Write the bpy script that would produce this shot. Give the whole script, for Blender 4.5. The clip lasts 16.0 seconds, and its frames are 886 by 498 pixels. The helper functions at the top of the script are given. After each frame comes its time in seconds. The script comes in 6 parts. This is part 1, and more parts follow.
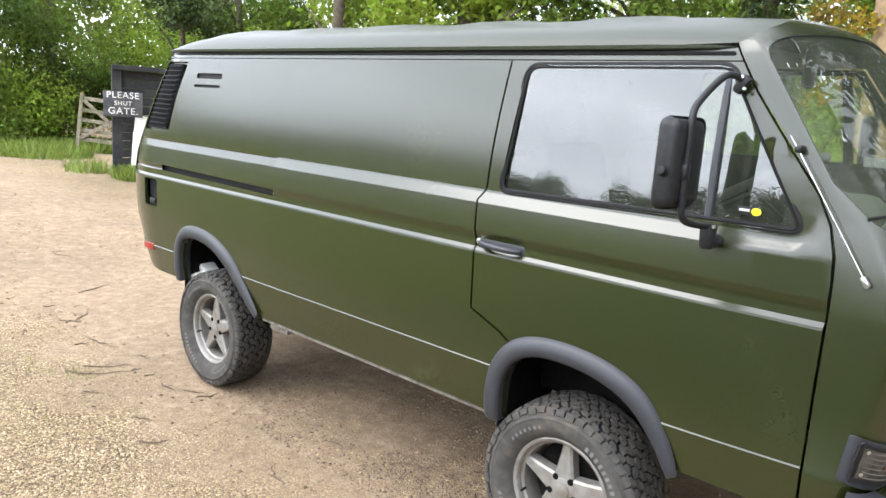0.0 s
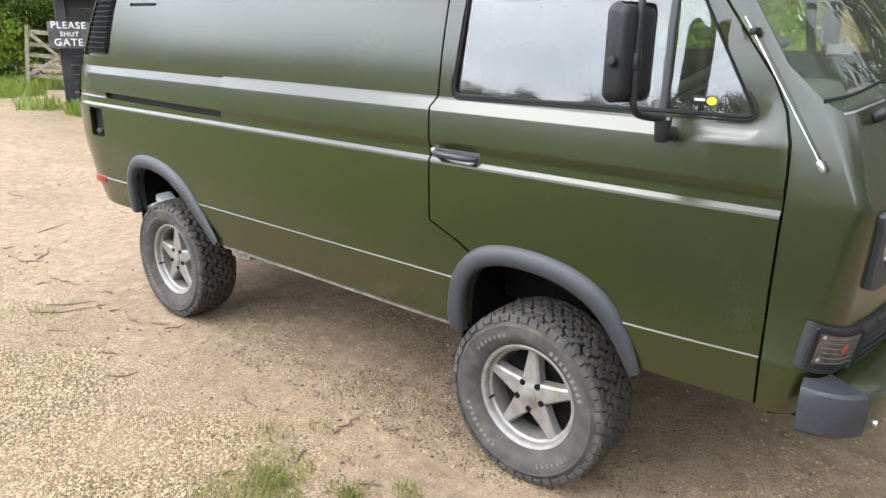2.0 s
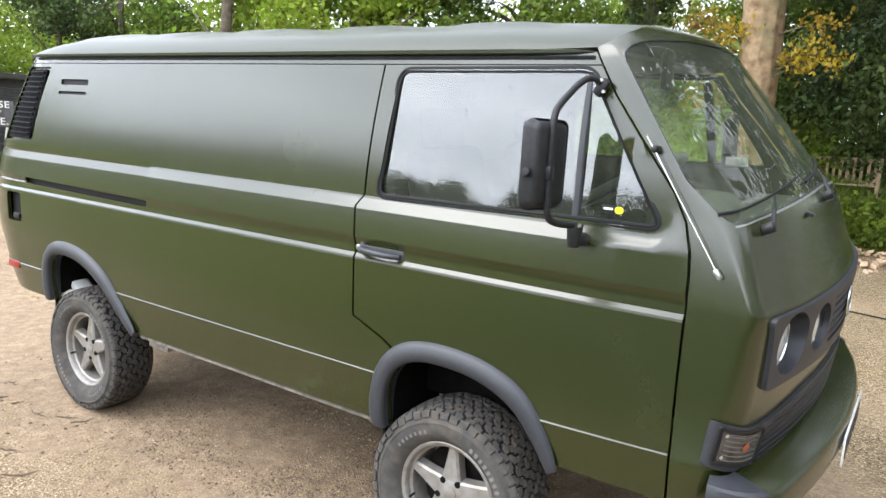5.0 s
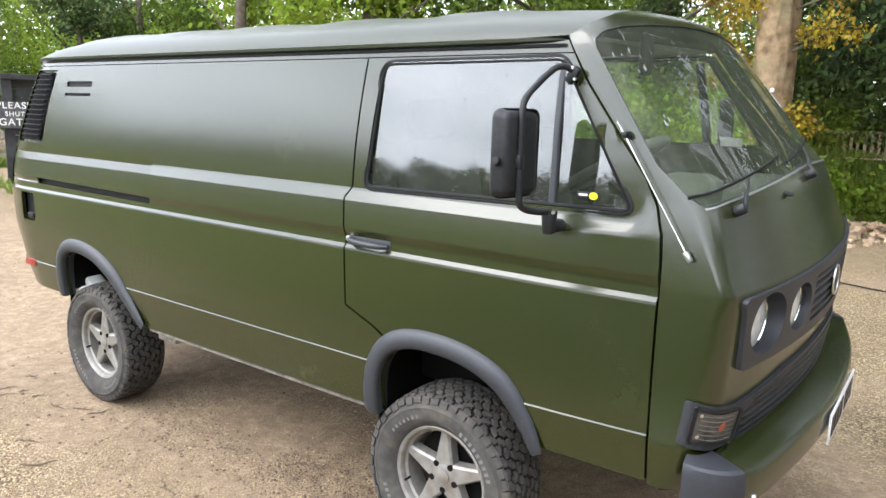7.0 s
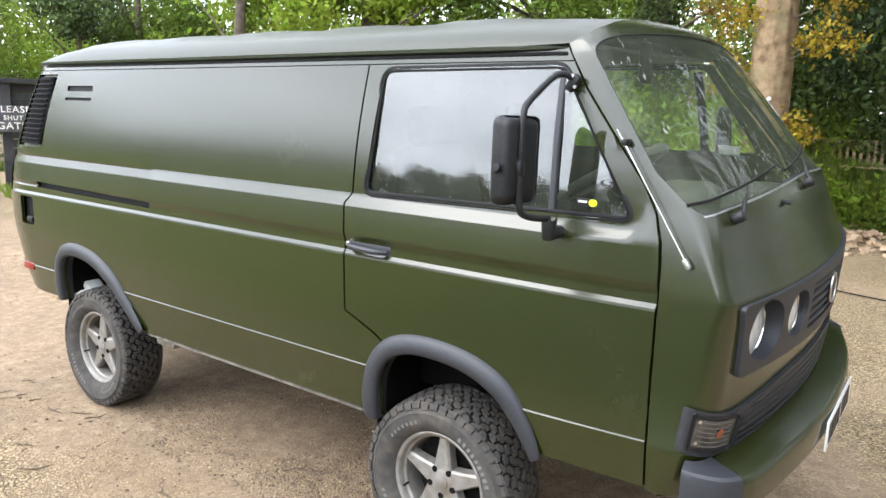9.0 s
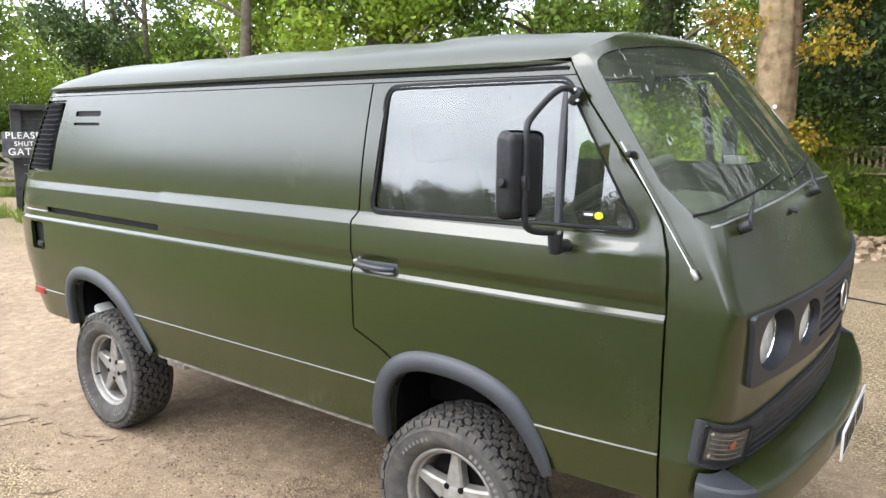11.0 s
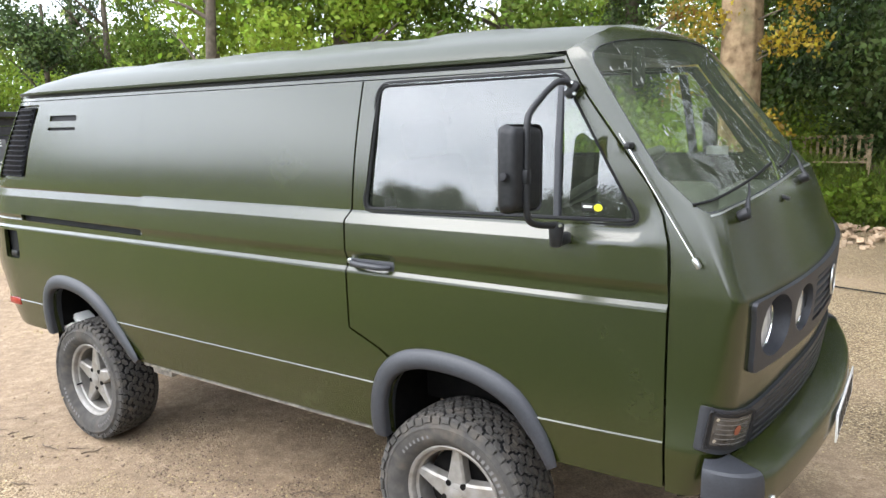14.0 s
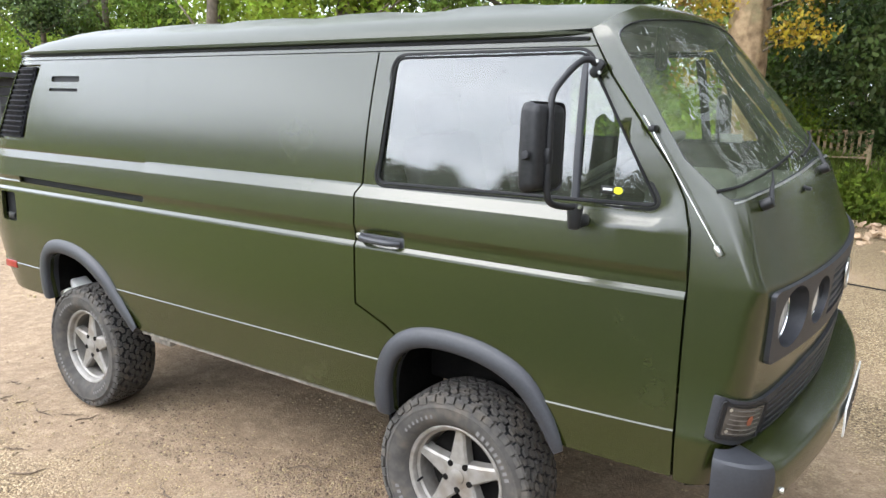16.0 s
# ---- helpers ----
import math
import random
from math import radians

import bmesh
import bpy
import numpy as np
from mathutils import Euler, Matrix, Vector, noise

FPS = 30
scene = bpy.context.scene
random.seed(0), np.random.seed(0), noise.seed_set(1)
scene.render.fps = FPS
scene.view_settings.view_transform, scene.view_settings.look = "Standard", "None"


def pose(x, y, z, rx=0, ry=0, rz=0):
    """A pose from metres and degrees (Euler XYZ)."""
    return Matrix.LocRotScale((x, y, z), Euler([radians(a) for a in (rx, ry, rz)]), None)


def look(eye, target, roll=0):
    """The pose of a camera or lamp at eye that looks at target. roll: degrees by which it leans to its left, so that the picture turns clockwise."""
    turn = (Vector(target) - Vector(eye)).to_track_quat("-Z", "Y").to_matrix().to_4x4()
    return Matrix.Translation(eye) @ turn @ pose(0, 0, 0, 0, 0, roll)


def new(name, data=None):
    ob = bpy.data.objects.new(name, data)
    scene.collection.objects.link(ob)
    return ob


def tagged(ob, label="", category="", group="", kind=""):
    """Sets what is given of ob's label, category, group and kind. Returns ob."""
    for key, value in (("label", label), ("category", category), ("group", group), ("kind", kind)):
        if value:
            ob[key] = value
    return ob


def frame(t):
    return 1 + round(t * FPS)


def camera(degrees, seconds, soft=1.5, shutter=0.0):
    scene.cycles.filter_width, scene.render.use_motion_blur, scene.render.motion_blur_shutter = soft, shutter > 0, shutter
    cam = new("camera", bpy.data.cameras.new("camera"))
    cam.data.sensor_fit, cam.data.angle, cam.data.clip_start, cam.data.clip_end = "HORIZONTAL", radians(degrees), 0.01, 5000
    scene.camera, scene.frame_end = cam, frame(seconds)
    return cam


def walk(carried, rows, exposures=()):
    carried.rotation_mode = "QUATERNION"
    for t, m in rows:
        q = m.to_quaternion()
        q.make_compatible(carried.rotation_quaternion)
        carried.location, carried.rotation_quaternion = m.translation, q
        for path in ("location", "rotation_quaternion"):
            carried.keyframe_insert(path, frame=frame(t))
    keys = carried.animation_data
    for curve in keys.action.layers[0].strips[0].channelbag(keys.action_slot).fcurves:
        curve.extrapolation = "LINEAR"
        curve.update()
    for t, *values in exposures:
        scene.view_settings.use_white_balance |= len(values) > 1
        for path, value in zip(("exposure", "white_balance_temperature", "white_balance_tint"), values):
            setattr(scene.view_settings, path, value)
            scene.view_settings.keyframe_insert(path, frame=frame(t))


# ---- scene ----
cam = camera(62.8, 16.0)
PATH = [
    (0, (1.308, -3.084, 1.713), (0.002, -1.613, 1.347), 4.1),
    (0.5, (1.32, -3.072, 1.714), (0.024, -1.601, 1.318), 2.9),
    (1, (1.334, -3.043, 1.677), (0.117, -1.544, 1.157), 1.7),
    (1.5, (1.341, -3.0, 1.662), (0.141, -1.506, 1.09), 0.9),
    (2, (1.33, -2.983, 1.664), (0.11, -1.505, 1.092), 1.3),
    (2.5, (1.324, -2.965, 1.671), (0.072, -1.508, 1.115), 1.5),
    (3, (1.309, -2.958, 1.705), (0.016, -1.504, 1.244), 1.6),
    (3.5, (1.32, -2.995, 1.704), (0.005, -1.528, 1.362), 1.7),
    (4, (1.336, -2.999, 1.711), (0.075, -1.486, 1.363), 1.1),
    (4.5, (1.296, -3.086, 1.7), (0.169, -1.463, 1.388), 1.9),
    (5, (1.374, -3.007, 1.713), (0.268, -1.374, 1.381), 3.5),
    (7.5, (1.526, -2.959, 1.738), (0.36, -1.378, 1.36), 1.4),
    (8, (1.528, -2.966, 1.74), (0.399, -1.358, 1.366), 2.0),
    (8.5, (1.536, -2.968, 1.743), (0.395, -1.366, 1.383), 1.5),
    (9, (1.523, -2.974, 1.738), (0.367, -1.382, 1.383), 2.0),
    (9.5, (1.53, -2.991, 1.741), (0.363, -1.401, 1.413), 1.6),
    (12, (1.53, -2.942, 1.739), (0.344, -1.361, 1.43), 0.5),
    (12.5, (1.524, -2.931, 1.733), (0.323, -1.356, 1.458), 1.1),
    (13, (1.531, -2.942, 1.736), (0.325, -1.372, 1.449), 2.3),
    (13.5, (1.492, -2.999, 1.73), (0.313, -1.412, 1.425), 2.9),
    (14, (1.443, -3.027, 1.731), (0.333, -1.394, 1.414), -0.6),
    (14.5, (1.415, -3.042, 1.729), (0.332, -1.395, 1.392), -1.3),
    (15, (1.403, -3.046, 1.723), (0.333, -1.393, 1.373), -1.5),
    (15.5, (1.38, -3.033, 1.729), (0.311, -1.383, 1.362), -0.3),
    (16, (1.36, -3.029, 1.715), (0.273, -1.391, 1.344), 1.7),
]
walk(cam, [(t, look(eye, target, roll)) for t, eye, target, roll in PATH])

# ---- light: a bright overcast sky with a soft sun behind the clouds ----
world = bpy.data.worlds.new("overcast_sky")
scene.world = world
world.use_nodes = True
wt = world.node_tree
wt.nodes.clear()
w_out = wt.nodes.new("ShaderNodeOutputWorld")
w_bg = wt.nodes.new("ShaderNodeBackground")
w_sky = wt.nodes.new("ShaderNodeTexSky")
w_sky.sky_type, w_sky.sun_disc = "NISHITA", False
w_sky.sun_elevation, w_sky.sun_rotation = radians(52), radians(200)
w_co = wt.nodes.new("ShaderNodeTexCoord")
w_map = wt.nodes.new("ShaderNodeMapping")
w_map.inputs["Scale"].default_value = (1.0, 1.0, 2.6)
w_noise = wt.nodes.new("ShaderNodeTexNoise")
w_noise.inputs["Scale"].default_value, w_noise.inputs["Detail"].default_value = 2.8, 7
w_ramp = wt.nodes.new("ShaderNodeValToRGB")
w_ramp.color_ramp.elements[0].position, w_ramp.color_ramp.elements[0].color = 0.30, (19.0, 20.6, 24.1, 1)
w_ramp.color_ramp.elements[1].position, w_ramp.color_ramp.elements[1].color = 0.72, (36.8, 38.5, 42.1, 1)
w_mix = wt.nodes.new("ShaderNodeMix")
w_mix.data_type = "RGBA"
w_mix.inputs["Factor"].default_value = 0.9
wt.links.new(w_co.outputs["Generated"], w_map.inputs["Vector"])
wt.links.new(w_map.outputs["Vector"], w_noise.inputs["Vector"])
wt.links.new(w_noise.outputs["Fac"], w_ramp.inputs["Fac"])
wt.links.new(w_sky.outputs["Color"], w_mix.inputs[6])
wt.links.new(w_ramp.outputs["Color"], w_mix.inputs[7])
# the cloud cover is brighter towards the hidden sun
w_dot = wt.nodes.new("ShaderNodeVectorMath")
w_dot.operation = "DOT_PRODUCT"
w_dot.inputs[1].default_value = Vector((-7, -9, 6)).normalized()
wt.links.new(w_co.outputs["Generated"], w_dot.inputs[0])
w_glow = wt.nodes.new("ShaderNodeMapRange")
w_glow.interpolation_type = "SMOOTHSTEP"
w_glow.inputs["From Min"].default_value, w_glow.inputs["From Max"].default_value = -0.2, 1.0
w_glow.inputs["To Min"].default_value, w_glow.inputs["To Max"].default_value = 0.65, 1.55
wt.links.new(w_dot.outputs["Value"], w_glow.inputs["Value"])
w_mul = wt.nodes.new("ShaderNodeMix")
w_mul.data_type, w_mul.blend_type = "RGBA", "MULTIPLY"
w_mul.inputs["Factor"].default_value = 1.0
wt.links.new(w_mix.outputs[2], w_mul.inputs[6])
wt.links.new(w_glow.outputs["Result"], w_mul.inputs[7])
wt.links.new(w_mul.outputs[2], w_bg.inputs["Color"])
w_bg.inputs["Strength"].default_value = 0.11
wt.links.new(w_bg.outputs["Background"], w_out.inputs["Surface"])
sun = new("sun", bpy.data.lights.new("sun", "SUN"))
sun.data.energy, sun.data.angle, sun.data.color = 1.5, radians(30), (1.0, 0.96, 0.9)
sun.matrix_world = look((-7, -9, 10), (0, 0, 0))
scene.view_settings.exposure = 0.33

# ---- materials ----
def ramp_stops(node, stops):
    els = node.color_ramp.elements
    while len(els) < len(stops):
        els.new(0.5)
    for el, (pos, col) in zip(els, stops):
        el.position, el.color = pos, (*col, 1)


def material(name, stops, scale=20.0, rough=0.6, metal=0.0, bump=0.0, bump_scale=None, detail=6.0,
             stain=None, stain_scale=1.5, stain_range=(0.5, 0.7), rough_var=0.0, coat=0.0, random_tint=0.0, translucent=0.0, island=False, specular=0.5, coat_ior=1.5, coat_rough=0.21):
    """A procedural surface: fine grain from a noise ramp, broad stains over it, and a bump."""
    m = bpy.data.materials.new(name)
    m.use_nodes = True
    nt = m.node_tree
    n, l = nt.nodes, nt.links
    b = n["Principled BSDF"]
    co = n.new("ShaderNodeTexCoord")
    geo = n.new("ShaderNodeNewGeometry")
    noise_node = n.new("ShaderNodeTexNoise")
    noise_node.inputs["Scale"].default_value, noise_node.inputs["Detail"].default_value = scale, detail
    l.new(geo.outputs["Position"], noise_node.inputs["Vector"])
    ramp = n.new("ShaderNodeValToRGB")
    ramp_stops(ramp, stops)
    l.new(noise_node.outputs["Fac"], ramp.inputs["Fac"])
    colour = ramp.outputs["Color"]
    if stain:
        big = n.new("ShaderNodeTexNoise")
        big.inputs["Scale"].default_value, big.inputs["Detail"].default_value = stain_scale, 5
        l.new(geo.outputs["Position"], big.inputs["Vector"])
        mask = n.new("ShaderNodeMapRange")
        mask.inputs["From Min"].default_value, mask.inputs["From Max"].default_value = stain_range
        l.new(big.outputs["Fac"], mask.inputs["Value"])
        mix = n.new("ShaderNodeMix")
        mix.data_type = "RGBA"
        l.new(mask.outputs["Result"], mix.inputs["Factor"])
        l.new(colour, mix.inputs[6])
        mix.inputs[7].default_value = (*stain, 1)
        colour = mix.outputs[2]
    if random_tint or island:
        hsv = n.new("ShaderNodeHueSaturation")
        if island:
            source = geo.outputs["Random Per Island"]
        else:
            source = n.new("ShaderNodeObjectInfo").outputs["Random"]
        rng = n.new("ShaderNodeMapRange")
        rng.inputs["To Min"].default_value, rng.inputs["To Max"].default_value = 1 - random_tint, 1 + random_tint
        l.new(source, rng.inputs["Value"])
        l.new(rng.outputs["Result"], hsv.inputs["Value"])
        hue = n.new("ShaderNodeMapRange")
        hue.inputs["To Min"].default_value, hue.inputs["To Max"].default_value = 0.5 - random_tint * 0.05, 0.5 + random_tint * 0.05
        l.new(source, hue.inputs["Value"])
        l.new(hue.outputs["Result"], hsv.inputs["Hue"])
        l.new(colour, hsv.inputs["Color"])
        colour = hsv.outputs["Color"]
    l.new(colour, b.inputs["Base Color"])
    b.inputs["Roughness"].default_value, b.inputs["Metallic"].default_value = rough, metal
    b.inputs["Coat Weight"].default_value = coat
    b.inputs["Coat Roughness"].default_value = coat_rough
    b.inputs["Coat IOR"].default_value = coat_ior
    b.inputs["Specular IOR Level"].default_value = specular
    if rough_var:
        rr = n.new("ShaderNodeMapRange")
        rr.inputs["To Min"].default_value, rr.inputs["To Max"].default_value = rough - rough_var, rough + rough_var
        l.new(noise_node.outputs["Fac"], rr.inputs["Value"])
        l.new(rr.outputs["Result"], b.inputs["Roughness"])
    if bump:
        bn = n.new("ShaderNodeTexNoise")
        bn.inputs["Scale"].default_value, bn.inputs["Detail"].default_value = bump_scale or scale, 4
        l.new(geo.outputs["Position"], bn.inputs["Vector"])
        bp = n.new("ShaderNodeBump")
        bp.inputs["Strength"].default_value, bp.inputs["Distance"].default_value = bump, 0.01
        l.new(bn.outputs["Fac"], bp.inputs["Height"])
        l.new(bp.outputs["Normal"], b.inputs["Normal"])
    if translucent:
        tr = n.new("ShaderNodeBsdfTranslucent")
        l.new(colour, tr.inputs["Color"])
        ms = n.new("ShaderNodeMixShader")
        ms.inputs["Fac"].default_value = translucent
        l.new(b.outputs["BSDF"], ms.inputs[1])
        l.new(tr.outputs["BSDF"], ms.inputs[2])
        l.new(ms.outputs["Shader"], n["Material Output"].inputs["Surface"])
    return m


def glass(name, tint, alpha=0.35, rough=0.0, dust=0.0):
    """Thin pane: clear and tinted, with real reflections."""
    m = bpy.data.materials.new(name)
    m.use_nodes = True
    nt = m.node_tree
    n, l = nt.nodes, nt.links
    n.remove(n["Principled BSDF"])
    tr, gl, mix, fr = (n.new("ShaderNodeBsdfTransparent"), n.new("ShaderNodeBsdfGlossy"), n.new("ShaderNodeMixShader"), n.new("ShaderNodeFresnel"))
    tr.inputs["Color"].default_value = (*tint, 1)
    gl.inputs["Roughness"].default_value = rough
    gl.inputs["Color"].default_value = (1, 1, 1, 1)
    fr.inputs["IOR"].default_value = alpha
    l.new(fr.outputs["Fac"], mix.inputs["Fac"])
    l.new(tr.outputs["BSDF"], mix.inputs[1])
    l.new(gl.outputs["BSDF"], mix.inputs[2])
    out = mix.outputs["Shader"]
    if dust:
        film, fm, grime, gr = n.new("ShaderNodeBsdfDiffuse"), n.new("ShaderNodeMixShader"), n.new("ShaderNodeTexNoise"), n.new("ShaderNodeMapRange")
        film.inputs["Color"].default_value = (0.36, 0.40, 0.29, 1)
        grime.inputs["Scale"].default_value, grime.inputs["Detail"].default_value = 6, 8
        gr.inputs["To Min"].default_value, gr.inputs["To Max"].default_value = 0.3 * dust, 1.7 * dust
        l.new(grime.outputs["Fac"], gr.inputs["Value"])
        l.new(gr.outputs["Result"], fm.inputs["Fac"])
        l.new(out, fm.inputs[1])
        l.new(film.outputs["BSDF"], fm.inputs[2])
        out = fm.outputs["Shader"]
    l.new(out, n["Material Output"].inputs["Surface"])
    return m


M = {}
M["paint"] = material("satin_olive_paint", [(0.3, (0.0132, 0.0172, 0.0020)), (0.7, (0.0156, 0.0200, 0.0027))], scale=90, coat=1.0, coat_ior=1.63, coat_rough=0.21, specular=0.08, rough=0.5, rough_var=0.04, bump=0.02, bump_scale=260,
                      stain=(0.0225, 0.0275, 0.008), stain_scale=2.2, stain_range=(0.58, 0.85))
# roof copy of the olive paint: paler and greyer, with a rougher coat
M["roof_paint"] = material("greyer_satin_olive_roof_paint", [(0.3, (0.018, 0.023, 0.011)), (0.7, (0.024, 0.029, 0.015))], scale=60, coat=0.6, coat_ior=1.60, specular=0.1, rough=0.6, rough_var=0.05, bump=0.03, bump_scale=200, stain=(0.036, 0.040, 0.028), stain_scale=1.6, stain_range=(0.5, 0.8), coat_rough=0.32)
M["trim"] = material("dark_grey_plastic_trim", [(0.3, (0.018, 0.0195, 0.0235)), (0.7, (0.027, 0.0285, 0.034))], scale=120, rough=0.5, bump=0.08, bump_scale=500, rough_var=0.06)
M["black"] = material("black_plastic", [(0.3, (0.010, 0.010, 0.011)), (0.7, (0.018, 0.018, 0.019))], scale=60, rough=0.45, specular=0.32, bump=0.05, bump_scale=300)
M["rubber"] = material("black_rubber_seal", [(0.3, (0.008, 0.008, 0.009)), (0.7, (0.014, 0.014, 0.015))], scale=40, rough=0.6, specular=0.18)
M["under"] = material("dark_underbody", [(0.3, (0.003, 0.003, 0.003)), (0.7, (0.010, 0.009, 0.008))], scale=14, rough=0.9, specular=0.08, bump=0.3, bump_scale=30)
M["tyre"] = material("tyre_rubber", [(0.3, (0.042, 0.040, 0.037)), (0.7, (0.066, 0.061, 0.055))], scale=25, rough=0.85, specular=0.3, stain=(0.105, 0.089, 0.071), stain_scale=16, stain_range=(0.5, 0.85), bump=0.15, bump_scale=200)
M["letters"] = material("worn_white_tyre_lettering", [(0.3, (0.085, 0.083, 0.08)), (0.7, (0.15, 0.145, 0.14))], scale=80, rough=0.8)
M["alloy"] = material("dusty_silver_alloy", [(0.3, (0.215, 0.203, 0.186)), (0.7, (0.30, 0.285, 0.264))], scale=30, rough=0.5, metal=0.5, stain=(0.19, 0.16, 0.125), stain_scale=14, stain_range=(0.5, 0.8))
M["steel"] = material("zinc_steel", [(0.3, (0.45, 0.45, 0.44)), (0.7, (0.62, 0.62, 0.6))], scale=50, rough=0.3, metal=0.9)
M["chrome"] = material("chrome", [(0.3, (0.75, 0.75, 0.75)), (0.7, (0.85, 0.85, 0.85))], scale=20, rough=0.12, metal=1.0)
M["grey_under"] = material("dusty_metal_suspension", [(0.3, (0.07, 0.06, 0.05)), (0.7, (0.2, 0.18, 0.15))], scale=30, rough=0.8, bump=0.3)
M["seat"] = material("dark_grey_seat_fabric", [(0.3, (0.035, 0.035, 0.040)), (0.7, (0.060, 0.060, 0.068))], scale=150, rough=0.95, bump=0.3, bump_scale=400)
M["dash"] = material("dark_dashboard_vinyl", [(0.3, (0.060, 0.066, 0.052)), (0.7, (0.092, 0.098, 0.078))], scale=90, rough=0.7, bump=0.2, bump_scale=350)
M["lining"] = material("pale_grey_lining", [(0.3, (0.22, 0.22, 0.20)), (0.7, (0.30, 0.30, 0.28))], scale=60, rough=0.95, bump=0.2, bump_scale=200)
M["white"] = material("white_paint", [(0.3, (0.70, 0.69, 0.66)), (0.7, (0.82, 0.81, 0.78))], scale=12, rough=0.6, stain=(0.5, 0.47, 0.4), stain_scale=3)
M["splash"] = material("dried_splash", [(0.3, (0.30, 0.31, 0.29)), (0.7, (0.46, 0.47, 0.45))], scale=60, rough=0.8)
M["plate"] = material("white_number_plate", [(0.3, (0.72, 0.72, 0.70)), (0.7, (0.80, 0.80, 0.78))], scale=20, rough=0.35)
M["yellow"] = material("yellow_sticker", [(0.3, (0.75, 0.70, 0.02)), (0.7, (0.80, 0.74, 0.03))], scale=20, rough=0.4)
M["red_lens"] = material("red_reflector", [(0.3, (0.20, 0.014, 0.012)), (0.7, (0.27, 0.022, 0.016))], scale=40, rough=0.3, coat=0.2)
M["amber"] = material("amber_bulb", [(0.3, (0.20, 0.045, 0.018)), (0.7, (0.34, 0.085, 0.035))], scale=40, rough=0.3)
M["reflector"] = material("lamp_reflector", [(0.3, (0.72, 0.73, 0.72)), (0.7, (0.85, 0.86, 0.85))], scale=60, rough=0.18, metal=0.9)
M["lens_ribs"] = material("fluted_clear_lens", [(0.3, (0.42, 0.42, 0.40)), (0.7, (0.62, 0.62, 0.6))], scale=35, rough=0.12, coat=0.6, bump=0.2, bump_scale=60)
M["lens_dark"] = material("smoky_ribbed_lens", [(0.3, (0.012, 0.011, 0.010)), (0.7, (0.07, 0.062, 0.055))], scale=28, rough=0.25, coat=0.25, bump=0.3, bump_scale=90)
M["lens_edge"] = material("lens_ribbing", [(0.3, (0.07, 0.065, 0.06)), (0.7, (0.13, 0.12, 0.11))], scale=40, rough=0.3)
M["louvre"] = material("matt_black_louvre", [(0.3, (0.006, 0.006, 0.008)), (0.7, (0.012, 0.012, 0.015))], scale=40, rough=0.7, specular=0.1)
M["window"] = glass("tinted_window_glass", (0.46, 0.51, 0.50), 2.0, dust=0.05)
M["far_window"] = glass("far_door_glass", (0.72, 0.78, 0.70), 1.3)
M["screen"] = glass("windscreen_glass", (0.90, 0.95, 0.84), 1.20, dust=0.085)
M["board"] = material("black_painted_board", [(0.3, (0.012, 0.012, 0.014)), (0.7, (0.03, 0.03, 0.032))], stain=(0.045, 0.044, 0.043), stain_scale=3.0, scale=18, rough=0.7, bump=0.2)
M["slate"] = material("faded_black_sign_paint", [(0.3, (0.045, 0.046, 0.050)), (0.7, (0.085, 0.086, 0.092))], scale=14, rough=0.8, stain=(0.12, 0.12, 0.12), stain_scale=5)
M["old_wood"] = material("weathered_grey_wood", [(0.3, (0.20, 0.17, 0.12)), (0.7, (0.36, 0.32, 0.24))], scale=16, rough=0.85, bump=0.4, bump_scale=40, stain=(0.16, 0.17, 0.09), stain_scale=5)
M["bench_wood"] = material("weathered_brown_wood", [(0.3, (0.30, 0.21, 0.12)), (0.7, (0.50, 0.38, 0.25))], scale=16, rough=0.85, bump=0.4, bump_scale=40, stain=(0.14, 0.13, 0.07), stain_scale=5)
M["lush_grass"] = material("fresh_grass_blades", [(0.3, (0.11, 0.165, 0.018)), (0.7, (0.22, 0.28, 0.05))], scale=3, rough=0.6, island=True, random_tint=0.35, translucent=0.35)
M["bark"] = material("pale_brown_bark", [(0.3, (0.15, 0.098, 0.052)), (0.7, (0.40, 0.285, 0.17))], scale=7, rough=0.95, bump=1.0, bump_scale=28, stain=(0.20, 0.19, 0.10), stain_scale=2.5)
M["dark_bark"] = material("dark_brown_bark", [(0.3, (0.06, 0.05, 0.035)), (0.7, (0.15, 0.12, 0.09))], scale=9, rough=0.95, bump=0.8, bump_scale=18)
M["leaf"] = material("mid_green_leaves", [(0.3, (0.095, 0.152, 0.018)), (0.7, (0.170, 0.24, 0.036))], scale=0.8, rough=0.65, specular=0.3, island=True, random_tint=0.4, translucent=0.35, stain=(0.05, 0.082, 0.014), stain_scale=0.55, stain_range=(0.46, 0.6))
M["leaf_light"] = material("fresh_yellow_green_leaves", [(0.3, (0.165, 0.26, 0.022)), (0.7, (0.30, 0.39, 0.05))], scale=0.8, rough=0.65, specular=0.3, island=True, random_tint=0.35, translucent=0.45, stain=(0.115, 0.165, 0.02), stain_scale=0.7, stain_range=(0.48, 0.6))
M["leaf_dark"] = material("dark_ivy_leaves", [(0.3, (0.055, 0.092, 0.022)), (0.7, (0.11, 0.155, 0.042))], scale=0.8, rough=0.55, specular=0.3, island=True, random_tint=0.4, translucent=0.2, stain=(0.03, 0.052, 0.016), stain_scale=0.6, stain_range=(0.46, 0.6))
